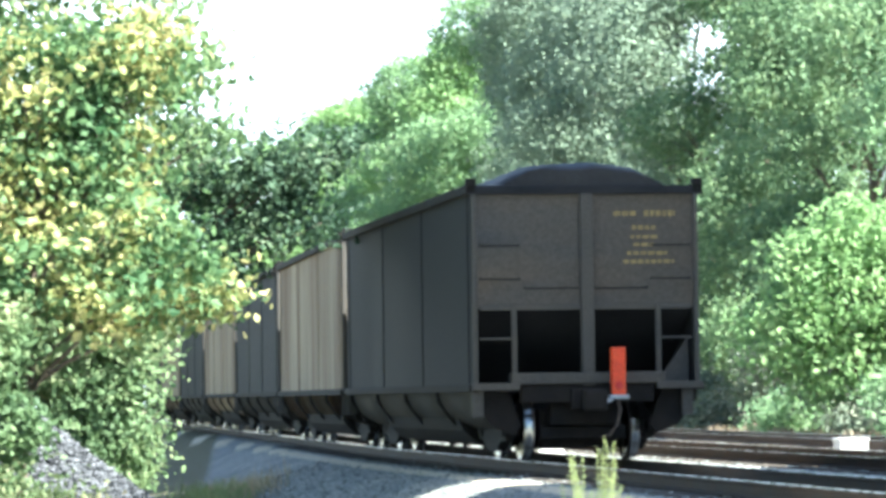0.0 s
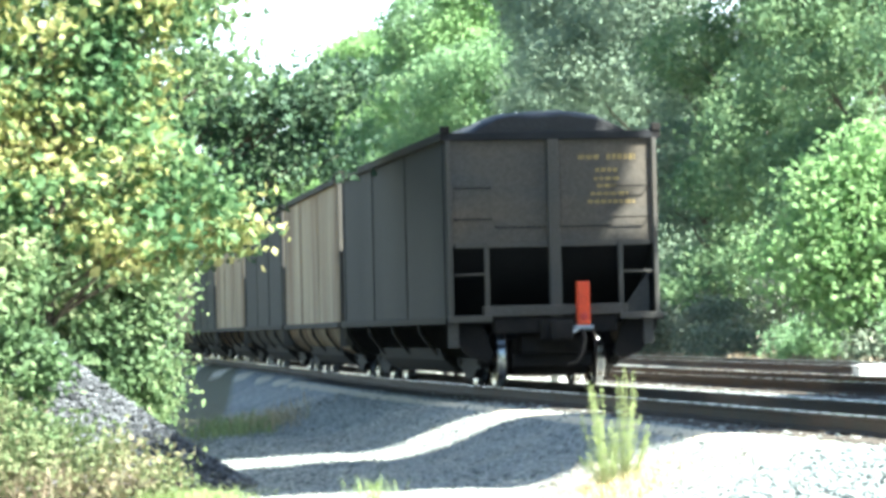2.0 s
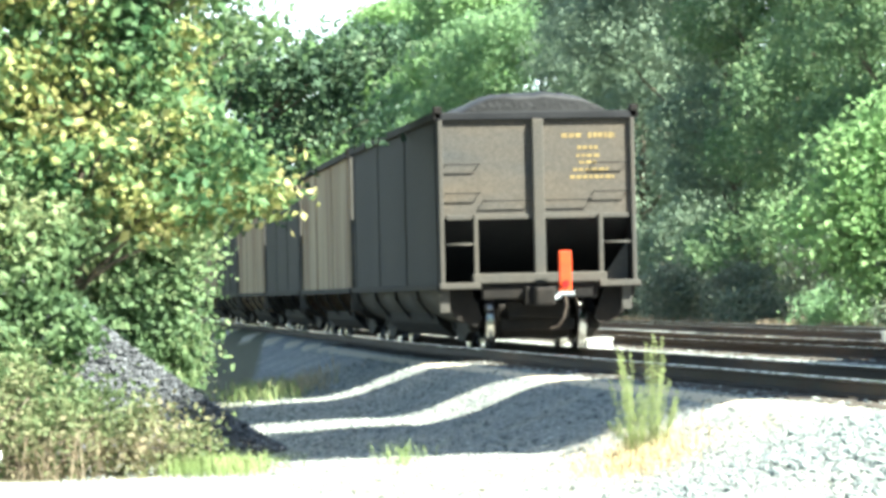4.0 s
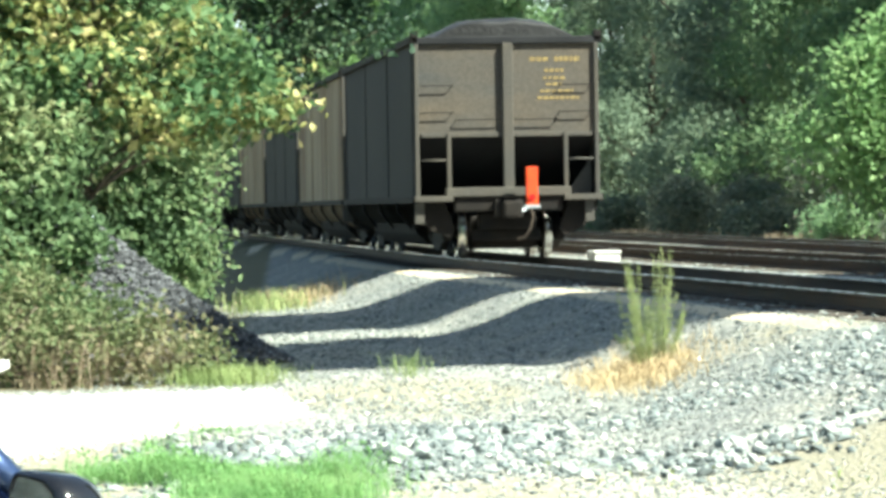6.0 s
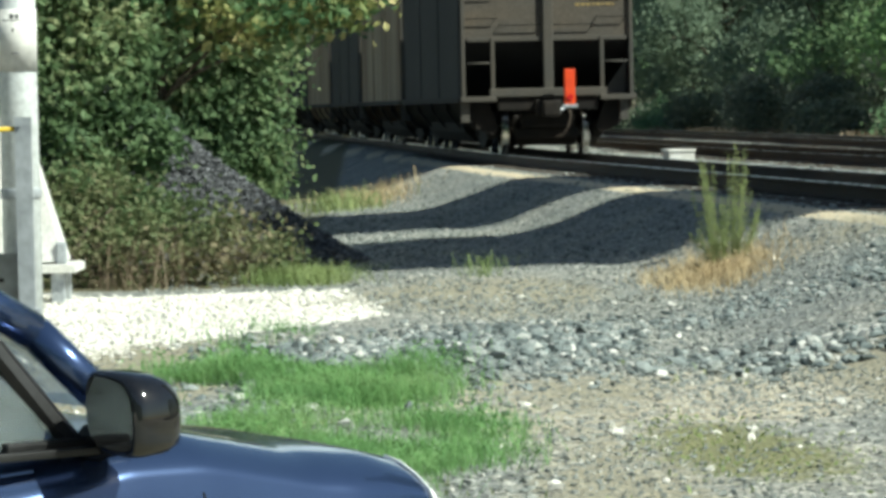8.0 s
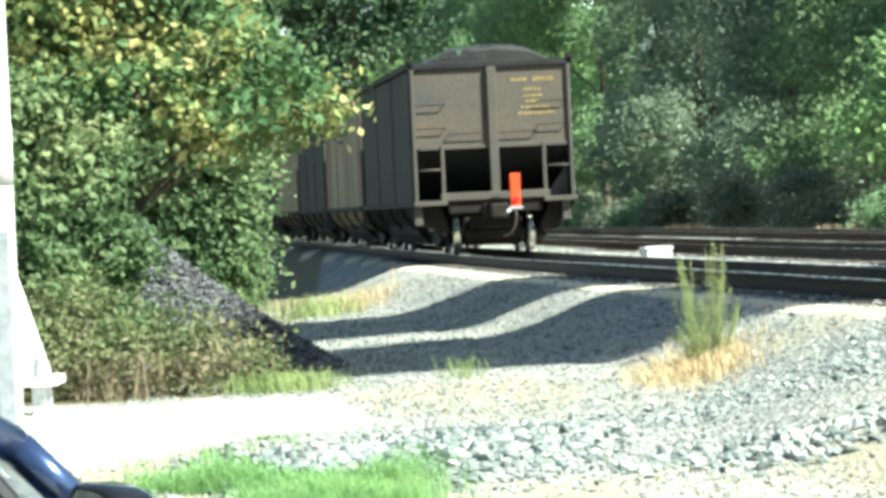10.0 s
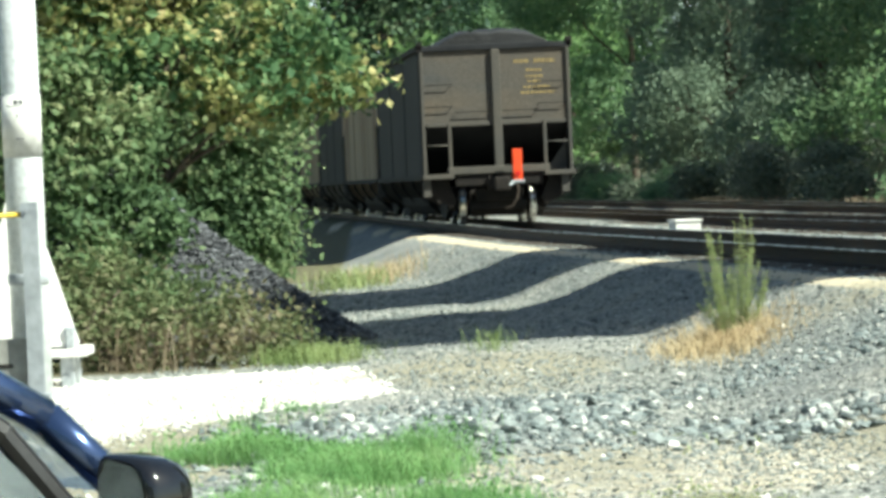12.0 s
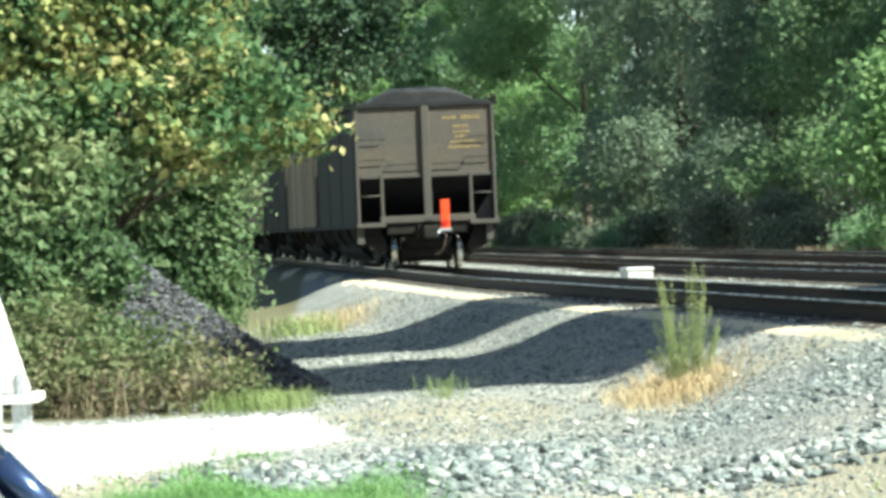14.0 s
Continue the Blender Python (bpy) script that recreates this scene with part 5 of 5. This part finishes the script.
        for x in np.linspace(1.56, 1.84, 9):
            half = section(float(x))[6:11]
            strip.append([bm.verts.new((x + 0.004, s * (y + 0.004), z + 0.004)) for y, z in half])
        for p, q in zip(strip, strip[1:]):
            for k in range(4):
                bm.faces.new((p[k], p[k + 1], q[k + 1], q[k])).smooth = True
        bmesh.ops.recalc_face_normals(bm, faces=bm.faces)
        bmesh.ops.solidify(bm, geom=bm.faces[:], thickness=0.006)
        lamp, _, _, lb = material("lamp_lens", 0.08)
        lb.inputs["Base Color"].default_value = (0.8, 0.83, 0.84, 1)
        lb.inputs["Coat Weight"].default_value = 1.0
        part("headlight", bm, lamp, t)
        for ax in (1.36, -1.25):
            w = part("wheel", lathe([(0.06, -0.1), (0.19, -0.1), (0.2, -0.085), (0.2, 0.08), (0.1, 0.06), (0.04, 0.085), (0.0, 0.086)][:-1], 24, "X"), GALV, t)
            w.matrix_local = pose(ax, s * 0.74, 0.275, 0, 0, 90 * s)
            part("tyre", lathe([(0.18, -0.1), (0.25, -0.105), (0.275, -0.07), (0.275, 0.07), (0.25, 0.105), (0.18, 0.1)], 28, "X"), worn("tyre_rubber", (0.005, 0.005, 0.006), (0.01, 0.01, 0.011), 0.95, gloss=0.1), w)
            g = lathe([(0.0001, -0.2), (0.292, -0.2), (0.292, 0.0), (0.285, 0.0), (0.285, -0.19)], 24, "X")
            liner = part("arch_liner", g, well, t)
            liner.matrix_local = pose(ax, s * 0.82, 0.28, 0, 0, 90 * s)
    return t


parked_car()


# ---- motion ----
# seconds, and metres along the line that the rear end has then reached
RUN = ((0, 13.8), (1.5, 16.65), (3, 19.55), (5.5, 24.5), (8, 29.9), (10.3, 35.3), (12.5, 40.6), (14, 44.5))


def motions():
    for i, c in enumerate(cars):
        rows = []
        for t, k in RUN:
            x, y = on_track(k + i * PITCH)
            u, v = on_track(k + i * PITCH + CAR_LEN)
            rows.append((t, pose(x, y, 0, 0, 0, math.degrees(math.atan2(x - u, v - y)))))
        walk(c, rows)
    for c in cars[:3]:
        for ws in [o for o in c.children if o.name.startswith("wheelset")]:
            p = ws.location.copy()
            walk(ws, [(k * 0.25, pose(p.x, p.y, p.z, -math.degrees(np.interp(k * 0.25, [r[0] for r in RUN], [r[1] for r in RUN]) / 0.446))) for k in range(57)])


motions()
